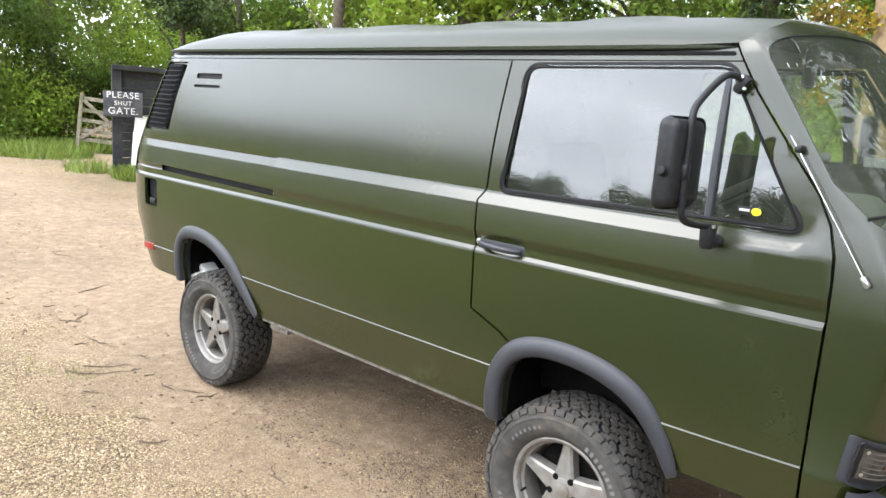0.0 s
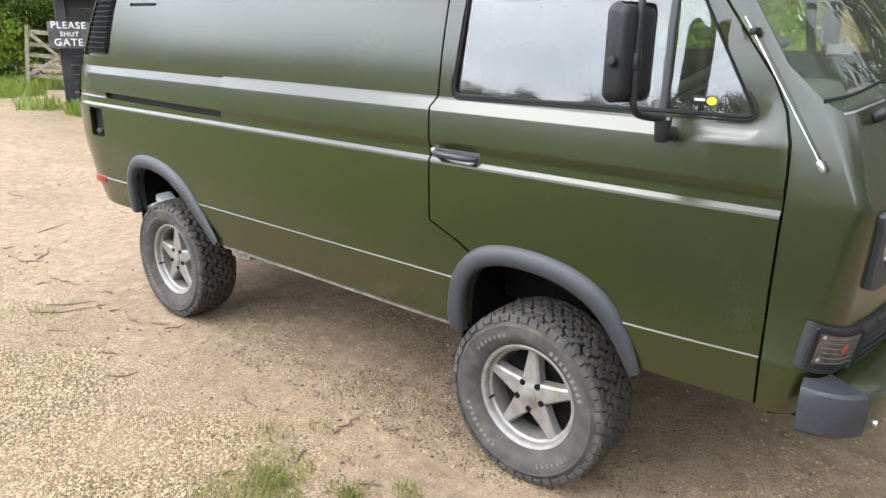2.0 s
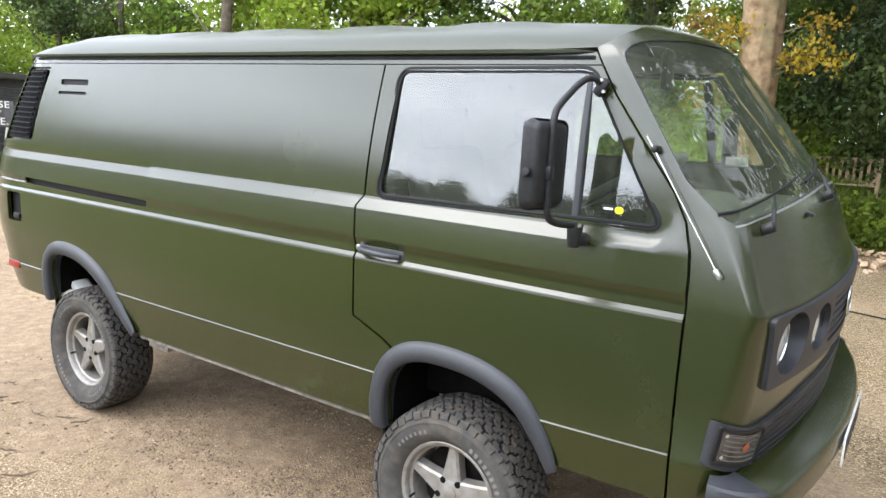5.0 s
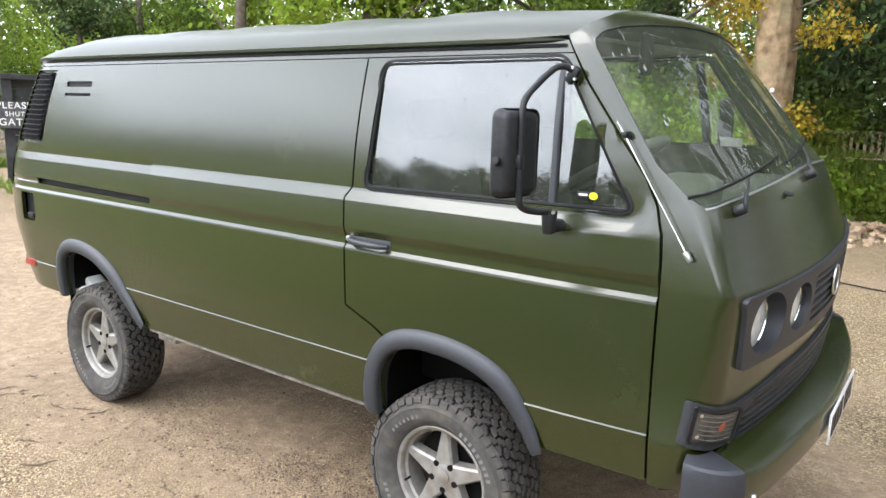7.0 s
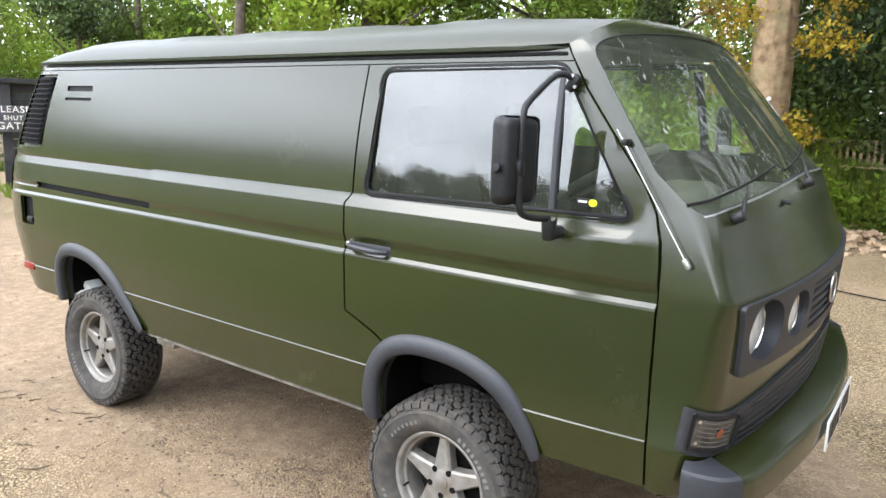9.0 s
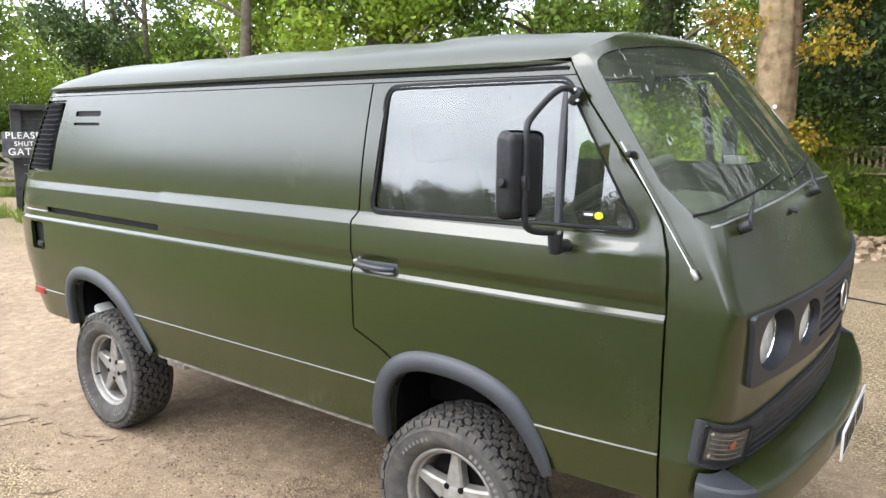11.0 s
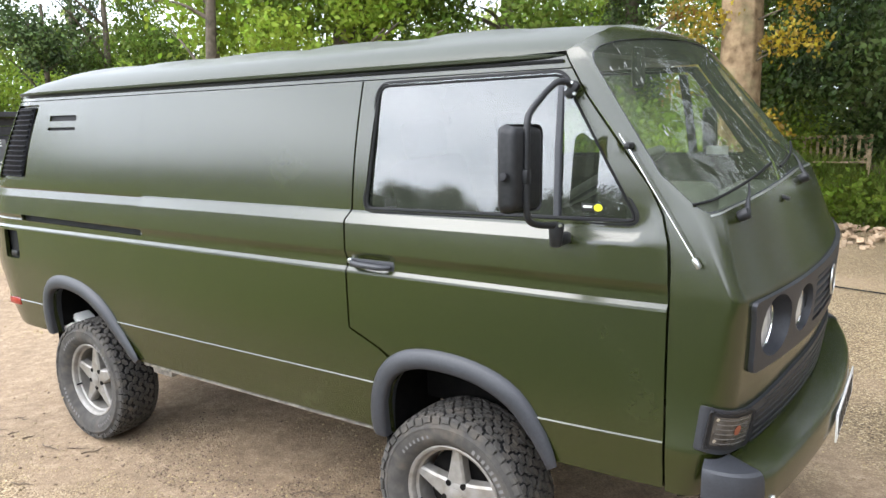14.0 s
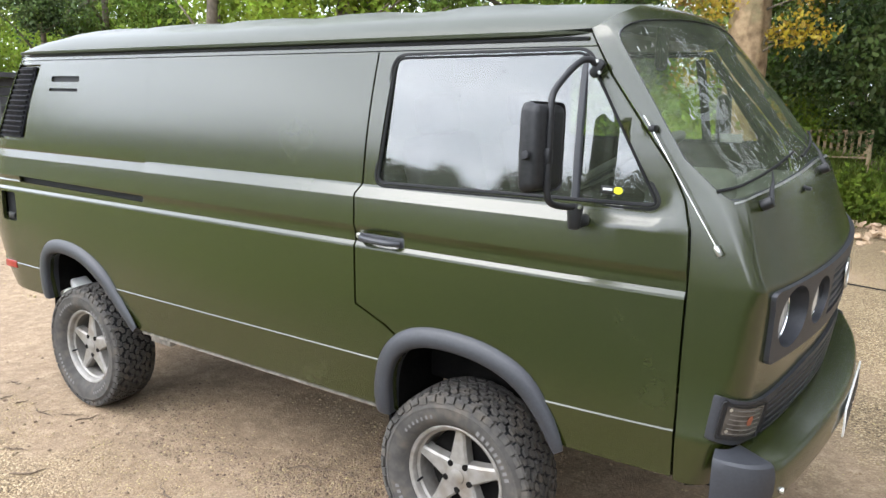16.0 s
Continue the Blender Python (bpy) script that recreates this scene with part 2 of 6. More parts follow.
# sunlit distance haze is mixed into this leaf colour
M["leaf_far"] = material("haze_tinted_green_leaves", [(0.3, (0.20, 0.25, 0.065)), (0.7, (0.33, 0.37, 0.13))], scale=0.4, rough=0.8, specular=0.2, island=True, random_tint=0.3, translucent=0.45, stain=(0.12, 0.15, 0.05), stain_scale=0.35, stain_range=(0.5, 0.62))
M["leaf_gold"] = material("golden_leaves", [(0.3, (0.29, 0.21, 0.02)), (0.7, (0.45, 0.33, 0.03))], scale=0.8, rough=0.5, island=True, random_tint=0.35, translucent=0.45, stain=(0.22, 0.13, 0.02), stain_scale=1.5, stain_range=(0.5, 0.65))
# leaf colour lifted towards grey to stand for distance haze
M["woods"] = material("haze_tinted_woodland_leaves", [(0.3, (0.13, 0.138, 0.10)), (0.7, (0.24, 0.25, 0.19))], scale=0.5, rough=0.8, specular=0.1, island=True, random_tint=0.4, translucent=0.3)
M["grass"] = material("grass_blades", [(0.3, (0.14, 0.16, 0.03)), (0.7, (0.29, 0.27, 0.09))], scale=3, rough=0.6, island=True, random_tint=0.35, translucent=0.3)
M["twig"] = material("dry_twigs", [(0.3, (0.07, 0.05, 0.032)), (0.7, (0.17, 0.12, 0.08))], scale=30, rough=0.9, bump=0.4)
M["stone"] = material("pale_gravel_stones", [(0.2, (0.18, 0.122, 0.062)), (0.8, (0.39, 0.295, 0.165))], scale=14, rough=0.85, island=True, random_tint=0.4, bump=0.15, bump_scale=120)
M["crumb"] = material("brown_earth_crumbs", [(0.2, (0.085, 0.058, 0.036)), (0.8, (0.27, 0.195, 0.125))], scale=14, rough=0.95, island=True, random_tint=0.5)
M["brick_rubble"] = material("broken_brick_rubble", [(0.3, (0.26, 0.155, 0.10)), (0.7, (0.46, 0.34, 0.25))], scale=5, rough=0.9, island=True, random_tint=0.45, bump=0.4, bump_scale=50)

# ---- mesh helpers ----
from mathutils.geometry import delaunay_2d_cdt


def part(name, bm, mat, parent=None, label="", smooth=True, sharp=32):
    """Links a bmesh as one mesh object, under a thing or a part."""
    me = bpy.data.meshes.new(name)
    lim = radians(sharp)
    for f in bm.faces:
        f.smooth = smooth
    if smooth:
        for e in bm.edges:
            if len(e.link_faces) == 2 and e.calc_face_angle(0) > lim:
                e.smooth = False
    bm.to_mesh(me)
    bm.free()
    me.materials.append(mat)
    ob = new(name, me)
    ob.parent = parent
    if label:
        ob["label"] = label
    return ob


def thing(name, at, label, category, group="", kind=""):
    ob = new(name)
    ob.empty_display_size = 0.1
    ob.matrix_world = at if isinstance(at, Matrix) else pose(*at)
    bpy.context.view_layer.update()
    return tagged(ob, label, category, group, kind)


def rbox(size, at=(0, 0, 0), bevel=0.01, rot=None, seg=2, bm=None):
    """A box with rounded edges, added to a bmesh."""
    bm = bm or bmesh.new()
    m = (Matrix.Translation(at) @ (rot or Matrix.Identity(4)) @ Matrix.Diagonal((*size, 1)))
    made = bmesh.ops.create_cube(bm, size=1, matrix=m)
    if bevel:
        edges = {e for v in made["verts"] for e in v.link_edges}
        bmesh.ops.bevel(bm, geom=list(edges), offset=bevel, segments=seg, profile=0.5, affect="EDGES")
    return bm


def disc(r, depth, m, n=28, bevel=0.0, bm=None, r2=None):
    bm = bm or bmesh.new()
    made = bmesh.ops.create_cone(bm, cap_ends=True, segments=n, radius1=r, radius2=r if r2 is None else r2, depth=depth, matrix=m)
    if bevel:
        es = {e for v in made["verts"] for e in v.link_edges if len(e.link_faces) == 2 and e.calc_face_angle(0) > 1.0}
        bmesh.ops.bevel(bm, geom=list(es), offset=bevel, segments=2, profile=0.5, affect="EDGES")
    return bm


def tube(points, r, n=10, bm=None, closed=False, smooth_steps=2):
    """A round bar along a polyline; r may be one radius or one for each point."""
    bm = bm or bmesh.new()
    pts = [Vector(p) for p in points]
    rad = list(r) if isinstance(r, (list, tuple)) else [r] * len(pts)
    for _ in range(smooth_steps if not closed else 0):
        p2, r2 = [pts[0]], [rad[0]]
        for a, b, ra, rb in zip(pts, pts[1:], rad, rad[1:]):
            p2 += [a.lerp(b, 0.25), a.lerp(b, 0.75)]
            r2 += [ra * 0.75 + rb * 0.25, ra * 0.25 + rb * 0.75]
        pts, rad = p2 + [pts[-1]], r2 + [rad[-1]]
    rings, up = [], Vector((0.13, 0.31, 0.94))
    for i, p in enumerate(pts):
        d = (pts[(i + 1) % len(pts)] - pts[i - 1]) if closed else (pts[min(i + 1, len(pts) - 1)] - pts[max(i - 1, 0)])
        d.normalize()
        a = d.cross(up).normalized()
        b = d.cross(a)
        up = a.cross(d) * 1.0
        rings.append([bm.verts.new(p + rad[i] * (math.cos(2 * math.pi * k / n) * a + math.sin(2 * math.pi * k / n) * b)) for k in range(n)])
    for i in range(len(rings) if closed else len(rings) - 1):
        ra, rb = rings[i], rings[(i + 1) % len(rings)]
        for k in range(n):
            bm.faces.new((ra[k], ra[(k + 1) % n], rb[(k + 1) % n], rb[k]))
    if not closed:
        bm.faces.new(rings[0][::-1])
        bm.faces.new(rings[-1])
    bmesh.ops.recalc_face_normals(bm, faces=bm.faces)
    return bm


def round_poly(pts, r, n=5):
    """A polygon with rounded corners; r is one radius or one for each corner."""
    out = []
    rs = r if isinstance(r, (list, tuple)) else [r] * len(pts)
    for i, p in enumerate(pts):
        a, p, b, ri = Vector(pts[i - 1]), Vector(p), Vector(pts[(i + 1) % len(pts)]), rs[i]
        if ri <= 0:
            out.append(tuple(p))
            continue
        da, db = (a - p), (b - p)
        ta, tb = min(ri, da.length * 0.45), min(ri, db.length * 0.45)
        pa, pb = p + da.normalized() * ta, p + db.normalized() * tb
        for k in range(n + 1):
            t = k / n
            out.append(tuple((1 - t) ** 2 * pa + 2 * t * (1 - t) * p + t * t * pb))
    return out


def smooth_path(pts, steps=2):
    pts = [Vector(p) for p in pts]
    for _ in range(steps):
        new_pts = [pts[0]]
        for a, b in zip(pts, pts[1:]):
            new_pts += [a.lerp(b, 0.25), a.lerp(b, 0.75)]
        pts = new_pts + [pts[-1]]
    return [tuple(p) for p in pts]


def circle2(u, v, r, n=24):
    return [(u + r * math.cos(2 * math.pi * k / n), v + r * math.sin(2 * math.pi * k / n)) for k in range(n)]


def inside(u, v, poly):
    hit = False
    for (x1, y1), (x2, y2) in zip(poly, poly[1:] + poly[:1]):
        if (y1 > v) != (y2 > v) and u < (x2 - x1) * (v - y1) / (y2 - y1) + x1:
            hit = not hit
    return hit


def skin(outline, f, holes=(), ulines=(), vlines=(), lip=None, outward=None, cuts=(), merge=True):
    """A sheet over a flat outline with holes, carried into space by f(u, v); lip(place) gives the edge's return."""
    verts, edges = [], []
    for loop in (outline, *holes):
        base = len(verts)
        verts += [Vector(p) for p in loop]
        edges += [(base + i, base + (i + 1) % len(loop)) for i in range(len(loop))]
    us, vs = [p[0] for p in outline], [p[1] for p in outline]
    u0, u1, v0, v1 = min(us), max(us), min(vs), max(vs)
    for v in vlines:
        if v0 < v < v1:
            verts += [Vector((u0 - 0.01, v)), Vector((u1 + 0.01, v))]
            edges.append((len(verts) - 2, len(verts) - 1))
    for u in ulines:
        if u0 < u < u1:
            verts += [Vector((u, v0 - 0.01)), Vector((u, v1 + 0.01))]
            edges.append((len(verts) - 2, len(verts) - 1))
    for a, b in cuts:
        verts += [Vector(a), Vector(b)]
        edges.append((len(verts) - 2, len(verts) - 1))
    co, _, faces, *_ = delaunay_2d_cdt(verts, edges, [], 0, 1e-5)
    bm = bmesh.new()
    bv = {}
    for tri in faces:
        cu, cv = sum(co[i].x for i in tri) / 3, sum(co[i].y for i in tri) / 3
        if not inside(cu, cv, list(outline)) or any(inside(cu, cv, list(h)) for h in holes):
            continue
        for i in tri:
            if i not in bv:
                bv[i] = bm.verts.new(f(co[i].x, co[i].y))
        bm.faces.new([bv[i] for i in tri])
    bm.normal_update()
    if outward:
        for face in bm.faces:
            if face.normal.dot(outward(face.calc_center_median())) < 0:
                face.normal_flip()
    if merge:
        bmesh.ops.dissolve_limit(bm, angle_limit=radians(0.4), verts=bm.verts, edges=bm.edges, delimit={"NORMAL"})
    if lip:
        rim = [e for e in bm.edges if len(e.link_faces) == 1]
        made = bmesh.ops.extrude_edge_only(bm, edges=rim)["geom"]
        for v in made:
            if isinstance(v, bmesh.types.BMVert):
                v.co = lip(v.co)
    bm.normal_update()
    return bm


def band(path, width, f, proud, base=0.0, closed=True, shape=((-0.5, 0.0), (-0.32, 0.8), (0.0, 1.0), (0.32, 0.8), (0.5, 0.0))):
    """A raised strip along a path in the flat; f(u, v, h) gives the place at height h over the surface."""
    pts = [Vector(p) for p in path]
    bm = bmesh.new()
    rows = []
    for i, p in enumerate(pts):
        d = (pts[(i + 1) % len(pts)] - pts[i - 1]) if closed else (pts[min(i + 1, len(pts) - 1)] - pts[max(i - 1, 0)])
        nrm = Vector((-d.y, d.x)).normalized()
        rows.append([bm.verts.new(f(*(p + nrm * width * s), base + proud * h)) for s, h in shape])
    for i in range(len(rows) if closed else len(rows) - 1):
        a, b = rows[i], rows[(i + 1) % len(rows)]
        for k in range(len(shape) - 1):
            bm.faces.new((a[k], a[k + 1], b[k + 1], b[k]))
    bmesh.ops.recalc_face_normals(bm, faces=bm.faces)
    return bm


def revolve(profile, m, n=48, bm=None, closed=False):
    """Turns (radius, along) pairs round the z axis of m."""
    bm = bm or bmesh.new()
    rings = [[bm.verts.new(m @ Vector((r * math.cos(2 * math.pi * k / n), r * math.sin(2 * math.pi * k / n), h))) for k in range(n)] for r, h in profile]
    for i in range(len(rings) if closed else len(rings) - 1):
        a, b = rings[i], rings[(i + 1) % len(rings)]
        for k in range(n):
            bm.faces.new((a[k], a[(k + 1) % n], b[(k + 1) % n], b[k]))
    bmesh.ops.recalc_face_normals(bm, faces=bm.faces)
    return bm


def interp(x, table):
    if x <= table[0][0]:
        return table[0][1]
    for (a, fa), (b, fb) in zip(table, table[1:]):
        if x <= b:
            return fa + (fb - fa) * (x - a) / (b - a)
    return table[-1][1]


def sheet_mesh(name, verts, faces_quads, mat, parent=None):
    """A mesh from numpy arrays of vertices and quads."""
    me = bpy.data.meshes.new(name)
    me.vertices.add(len(verts))
    me.vertices.foreach_set("co", np.asarray(verts, np.float32).ravel())
    nq, k = faces_quads.shape
    me.loops.add(nq * k)
    me.loops.foreach_set("vertex_index", faces_quads.astype(np.int32).ravel())
    me.polygons.add(nq)
    me.polygons.foreach_set("loop_start", np.arange(0, nq * k, k, dtype=np.int32))
    me.update(calc_edges=True)
    me.materials.append(mat)
    ob = new(name, me)
    ob.parent = parent
    return ob

# ---- the van: front axle at x = 0, nose towards +x, centre line on y = 0 ----
van = thing("camper_van", (0, 0, 0), "olive green satin-painted panel van on chunky all-terrain tyres, parked on gravel", "van")

SIDE = [(0.55, 0.872), (0.565, 0.888), (0.750, 0.911), (0.757, 0.9125), (0.7615, 0.908), (0.80, 0.909), (1.0, 0.920), (1.193, 0.922), (1.2015, 0.9207), (1.2155, 0.9102), (1.242, 0.9098),
        (1.250, 0.9110), (1.258, 0.9130), (1.2785, 0.9212), (1.2812, 0.9213), (1.378, 0.9142), (1.387, 0.9134), (1.428, 0.8950), (1.437, 0.8930), (1.47, 0.8922), (1.51, 0.8908), (1.55, 0.8887), (1.60, 0.8850), (1.66, 0.8793), (1.72, 0.8722), (1.78, 0.8634), (1.84, 0.8533), (1.89, 0.8438), (1.93, 0.8358), (1.97, 0.827)]
PLAIN = [(0.55, 0.872), (0.565, 0.886), (0.75, 0.9085), (0.7725, 0.912), (0.777, 0.908), (1.0, 0.919), (1.25, 0.919), (1.40, 0.906), (1.50, 0.890), (1.7, 0.868), (1.975, 0.832), (2.0, 0.815), (2.03, 0.785), (2.07, 0.73), (2.105, 0.67)]
REAR = [(0.55, -3.29), (0.65, -3.33), (0.92, -3.45), (1.20, -3.475), (1.45, -3.42), (1.97, -3.12)]
GAP_A = [(0.55, 0.812), (1.24, 0.812), (1.32, 0.810), (1.40, 0.803), (1.48, 0.780), (1.56, 0.738), (1.84, 0.517), (1.95, 0.447), (1.99, 0.425), (2.03, 0.38), (2.07, 0.31)]
SHOULDER = [(1.375, 0.9152), (1.40, 0.9132), (1.44, 0.9045), (1.48, 0.8945), (1.52, 0.8904), (1.66, 0.8793)]


def curl_line(far):
    """A line at one distance round the lower front corner of the door glass."""
    r = 0.05 + far
    pts = [(0.5, 1.4975 - r)] + [(0.6294 + r * math.cos(radians(-90 + 121.6 * k / 14)), 1.4975 + r * math.sin(radians(-90 + 121.6 * k / 14))) for k in range(15)]
    return pts + [(pts[-1][0] - 0.524 * 0.16, pts[-1][1] + 0.852 * 0.16)]


CURL = [seg for j in range(9) for line in [curl_line(0.0105 + 0.050 * j / 8)] for seg in zip(line, line[1:])]
Z_LINES = [z for z, _ in SIDE]


def side_y(x, z, table=SIDE):
    """Half width of the body at a place along it."""
    y = interp(z, table)
    if table is SIDE and x > 0.5 and 1.375 < z < 1.68:
        # the recess round the door glass curls up the pillar
        a = (x - 0.716) * 0.852 + (z - 1.452) * 0.524 + 0.05
        b = 1.4975 - z
        far = math.hypot(max(a, 0.0), max(b, 0.0)) - 0.05
        k = max(0.0, min(1.0, (far - 0.0105) / 0.050))
        inner = y if z > 1.44 else 0.8930
        outer = max(inner, interp(z, SHOULDER))
        y += (inner + (outer - inner) * k * k * (3 - 2 * k) - y) * min(1.0, (x - 0.5) / 0.12)
    d = interp(z, REAR) + 0.34 - x
    if d > 0:
        y -= 0.075 * (d / 0.34) ** 2.4
    if x > 0.4:
        y -= 0.010 * ((x - 0.4) / 0.4) ** 2
    return y


def door_glass(x, z, h=0.0):
    """The flat plane of the door glass, on the near side."""
    return Vector((x, -(0.8845 - (z - 1.44) * 0.088) + 0.004 - h, z))


def far_glass(x, z, h=0.0):
    p = door_glass(x, z, h)
    return Vector((x, -p.y, z))


def lower_rise(x, z):
    """The lower seam climbs a little towards the nose."""
    return 0.020 * max(0.0, min(1.0, (x + 0.2) / 1.0)) * max(0.0, min(1.0, (0.95 - z) / 0.15))


def near_side(x, z, h=0.0):
    return Vector((x, -side_y(x, z) - h, z + lower_rise(x, z)))


def far_side(x, z, h=0.0):
    return Vector((x, side_y(x, z) + h, z + lower_rise(x, z)))


def quarter_side(x, z, h=0.0):
    """The rear quarter's shoulder lies a little lower than the panel ahead of it."""
    drop = 0.010 * max(0.0, min(1.0, (z - 1.252) / 0.006, (1.44 - z) / 0.02))
    return Vector((x, -side_y(x, z) + drop - h, z))


OUT_N, OUT_F = (lambda c: Vector((0, -1, 0))), (lambda c: Vector((0, 1, 0)))
LIP_N, LIP_F = (lambda c: c + Vector((0, 0.022, 0))), (lambda c: c + Vector((0, -0.022, 0)))

ARCH_F = smooth_path([(-0.268, 0.55), (-0.268, 0.72), (-0.215, 0.818), (-0.10, 0.866), (0.11, 0.861), (0.265, 0.806), (0.36, 0.70), (0.425, 0.59)])
ARCH_R = smooth_path([(-2.725, 0.60), (-2.735, 0.81), (-2.675, 0.873), (-2.55, 0.890), (-2.38, 0.866), (-2.23, 0.793), (-2.09, 0.67), (-1.955, 0.55)])
REAR_EDGE = [(interp(z, REAR), z) for z in (0.60, 0.65, 0.80, 0.92, 1.06, 1.20, 1.33, 1.45, 1.62, 1.80, 1.925)]
LOUVRE = round_poly([(-3.090, 1.906), (-2.785, 1.906), (-2.938, 1.487), (-3.305, 1.487)], [0.012, 0.012, 0.03, 0.012], 4)
VENT_1 = round_poly([(-2.665, 1.842), (-2.395, 1.842), (-2.395, 1.812), (-2.665, 1.812)], 0.012, 3)
VENT_2 = round_poly([(-2.68, 1.778), (-2.405, 1.778), (-2.405, 1.762), (-2.68, 1.762)], 0.006, 3)
SLOT = round_poly([(-2.99, 1.283), (-1.815, 1.268), (-1.815, 1.238), (-2.99, 1.250)], 0.008, 3)
FLAP = round_poly([(-3.19, 1.185), (-3.03, 1.185), (-3.03, 1.015), (-3.19, 1.015)], 0.02, 3)
X_REAR = [-3.45, -3.42, -3.38, -3.34, -3.30, -3.25, -3.2, -3.15, -3.1, -3.05, -3.0, -2.9, -2.8]

quarter_outline = REAR_EDGE + [(-1.8055, 1.925), (-1.8055, 0.55)] + ARCH_R[::-1]
slide_outline = [(-1.8045, 1.925), (-0.4065, 1.925), (-0.43, 1.60), (-0.4385, 1.44), (-0.4665, 1.40), (-0.457, 1.25), (-0.450, 0.966), (-0.302, 0.902), (-0.205, 0.84)]
slide_outline += [p for p in ARCH_F if p[0] < -0.21 and p[1] < 0.835][::-1] + [(-1.8045, 0.55)]
door_front = [(interp(z, GAP_A) - 0.004, z) for z in (1.925, 1.84, 1.70, 1.56, 1.48, 1.40, 1.32, 1.24, 0.90, 0.60)]
door_outline = [(-0.3985, 1.925)] + door_front + [p for p in ARCH_F if p[1] > 0.605 and p[0] > -0.19][::-1]
door_outline += [(-0.292, 0.908), (-0.441, 0.971), (-0.448, 1.25), (-0.4575, 1.40), (-0.4295, 1.44), (-0.421, 1.60)]
WINDOW = round_poly([(-0.322, 1.908), (0.432, 1.914), (0.716, 1.452), (-0.372, 1.440)], [0.05, 0.035, 0.05, 0.045], 6)
FAR_WINDOW = round_poly([(-0.322, 1.956), (0.400, 1.956), (0.672, 1.519), (-0.372, 1.510)], [0.05, 0.035, 0.05, 0.045], 6)
X_DOOR = [-0.3 + 0.1 * k for k in range(8)] + [0.44 + 0.02 * k for k in range(19)]

part("rear_quarter_panel", skin(quarter_outline, quarter_side, [LOUVRE, VENT_1, VENT_2, SLOT, FLAP], X_REAR, Z_LINES, LIP_N, OUT_N), M["paint"], van, sharp=7)
slide = part("side_panel", skin(slide_outline, near_side, [], (), Z_LINES, LIP_N, OUT_N), M["paint"], van, sharp=7)
door = part("front_door", skin(door_outline, near_side, [WINDOW], X_DOOR, Z_LINES, LIP_N, OUT_N, CURL, False), M["paint"], van, sharp=7)
for e in door.data.edges:
    p = (door.data.vertices[e.vertices[0]].co + door.data.vertices[e.vertices[1]].co) / 2
    if p.x > 0.56 and 1.38 < p.z < 1.67 and p.x < 0.785 - max(0.0, p.z - 1.44) * 0.62:
        e.use_edge_sharp = False
# even shading where the recess round the glass curls up into the pillar
shade = [Vector(c.vector) for c in door.data.corner_normals]
for c, loop in enumerate(door.data.loops):
    p = door.data.vertices[loop.vertex_index].co
    if p.x > 0.60 and 1.37 < p.z < 1.70 and p.x < interp(p.z, GAP_A) - 0.012 and abs(p.y + side_y(p.x, p.z)) < 0.004:
        dx = near_side(p.x + 0.006, p.z) - near_side(p.x - 0.006, p.z)
        dz = near_side(p.x, p.z + 0.006) - near_side(p.x, p.z - 0.006)
        n = dx.cross(dz)
        shade[c] = n.normalized() if n.y < 0 else -n.normalized()
door.data.normals_split_custom_set([tuple(n) for n in shade])
header = [(interp(1.929, REAR), 1.929), (interp(1.968, REAR), 1.968), (interp(1.968, GAP_A) - 0.004, 1.968), (interp(1.929, GAP_A) - 0.004, 1.929)]
part("side_header", skin(header, near_side, [], X_REAR, Z_LINES, LIP_N, OUT_N), M["paint"], van)
# the far side, with its door window and load bay panel
far_outline = REAR_EDGE[:-1] + [(interp(1.968, REAR), 1.968), (interp(1.968, GAP_A) - 0.004, 1.968)] + door_front + [p for p in ARCH_F if p[1] > 0.56][::-1]
far_outline += [(-0.262, 0.55), (-1.955, 0.55)] + ARCH_R[::-1][1:]
part("far_side_panel", skin(far_outline, far_side, [FAR_WINDOW], X_REAR + X_DOOR, Z_LINES, LIP_F, OUT_F), M["paint"], van)

# dark pockets behind the openings in the quarter panel
for name, hole, deep in (("vent_pocket", VENT_1, 0.012), ("vent_pocket", VENT_2, 0.012), ("door_rail", SLOT, 0.030), ("filler_pocket", FLAP, 0.035)):
    us, vs = [p[0] for p in hole], [p[1] for p in hole]
    box = [(min(us) - 0.01, min(vs) - 0.006), (max(us) + 0.01, min(vs) - 0.006), (max(us) + 0.01, max(vs) + 0.006), (min(us) - 0.01, max(vs) + 0.006)]
    part(name, skin(box, lambda u, v, d=deep: quarter_side(u, v, -d), [], X_REAR, (), None, OUT_N), M["rubber"], van, "dark recess")
flap = part("filler_handle", rbox((0.07, 0.02, 0.035), quarter_side(-3.10, 1.045, -0.012), 0.008), M["black"], van, "black filler lock")
# engine air intake louvres
recess = round_poly([(-3.10, 1.912), (-2.775, 1.912), (-2.930, 1.481), (-3.315, 1.481)], 0.01, 2)
part("intake_recess", skin(recess, lambda u, v: quarter_side(u, v, -0.021), [], X_REAR, [1.6, 1.7, 1.8], None, OUT_N), M["paint"], van)
panel = round_poly([(-3.095, 1.889), (-2.852, 1.889), (-2.992, 1.502), (-3.292, 1.502)], 0.012, 3)
intake = part("air_intake", skin(panel, lambda u, v: quarter_side(u, v, -0.017), [], X_REAR, [1.6, 1.7, 1.8], lambda c: c + Vector((0, 0.004, 0)), OUT_N), M["louvre"], van, "black louvred air intake")
part("intake_frame", band(panel, 0.010, quarter_side, 0.008, -0.017), M["louvre"], intake)
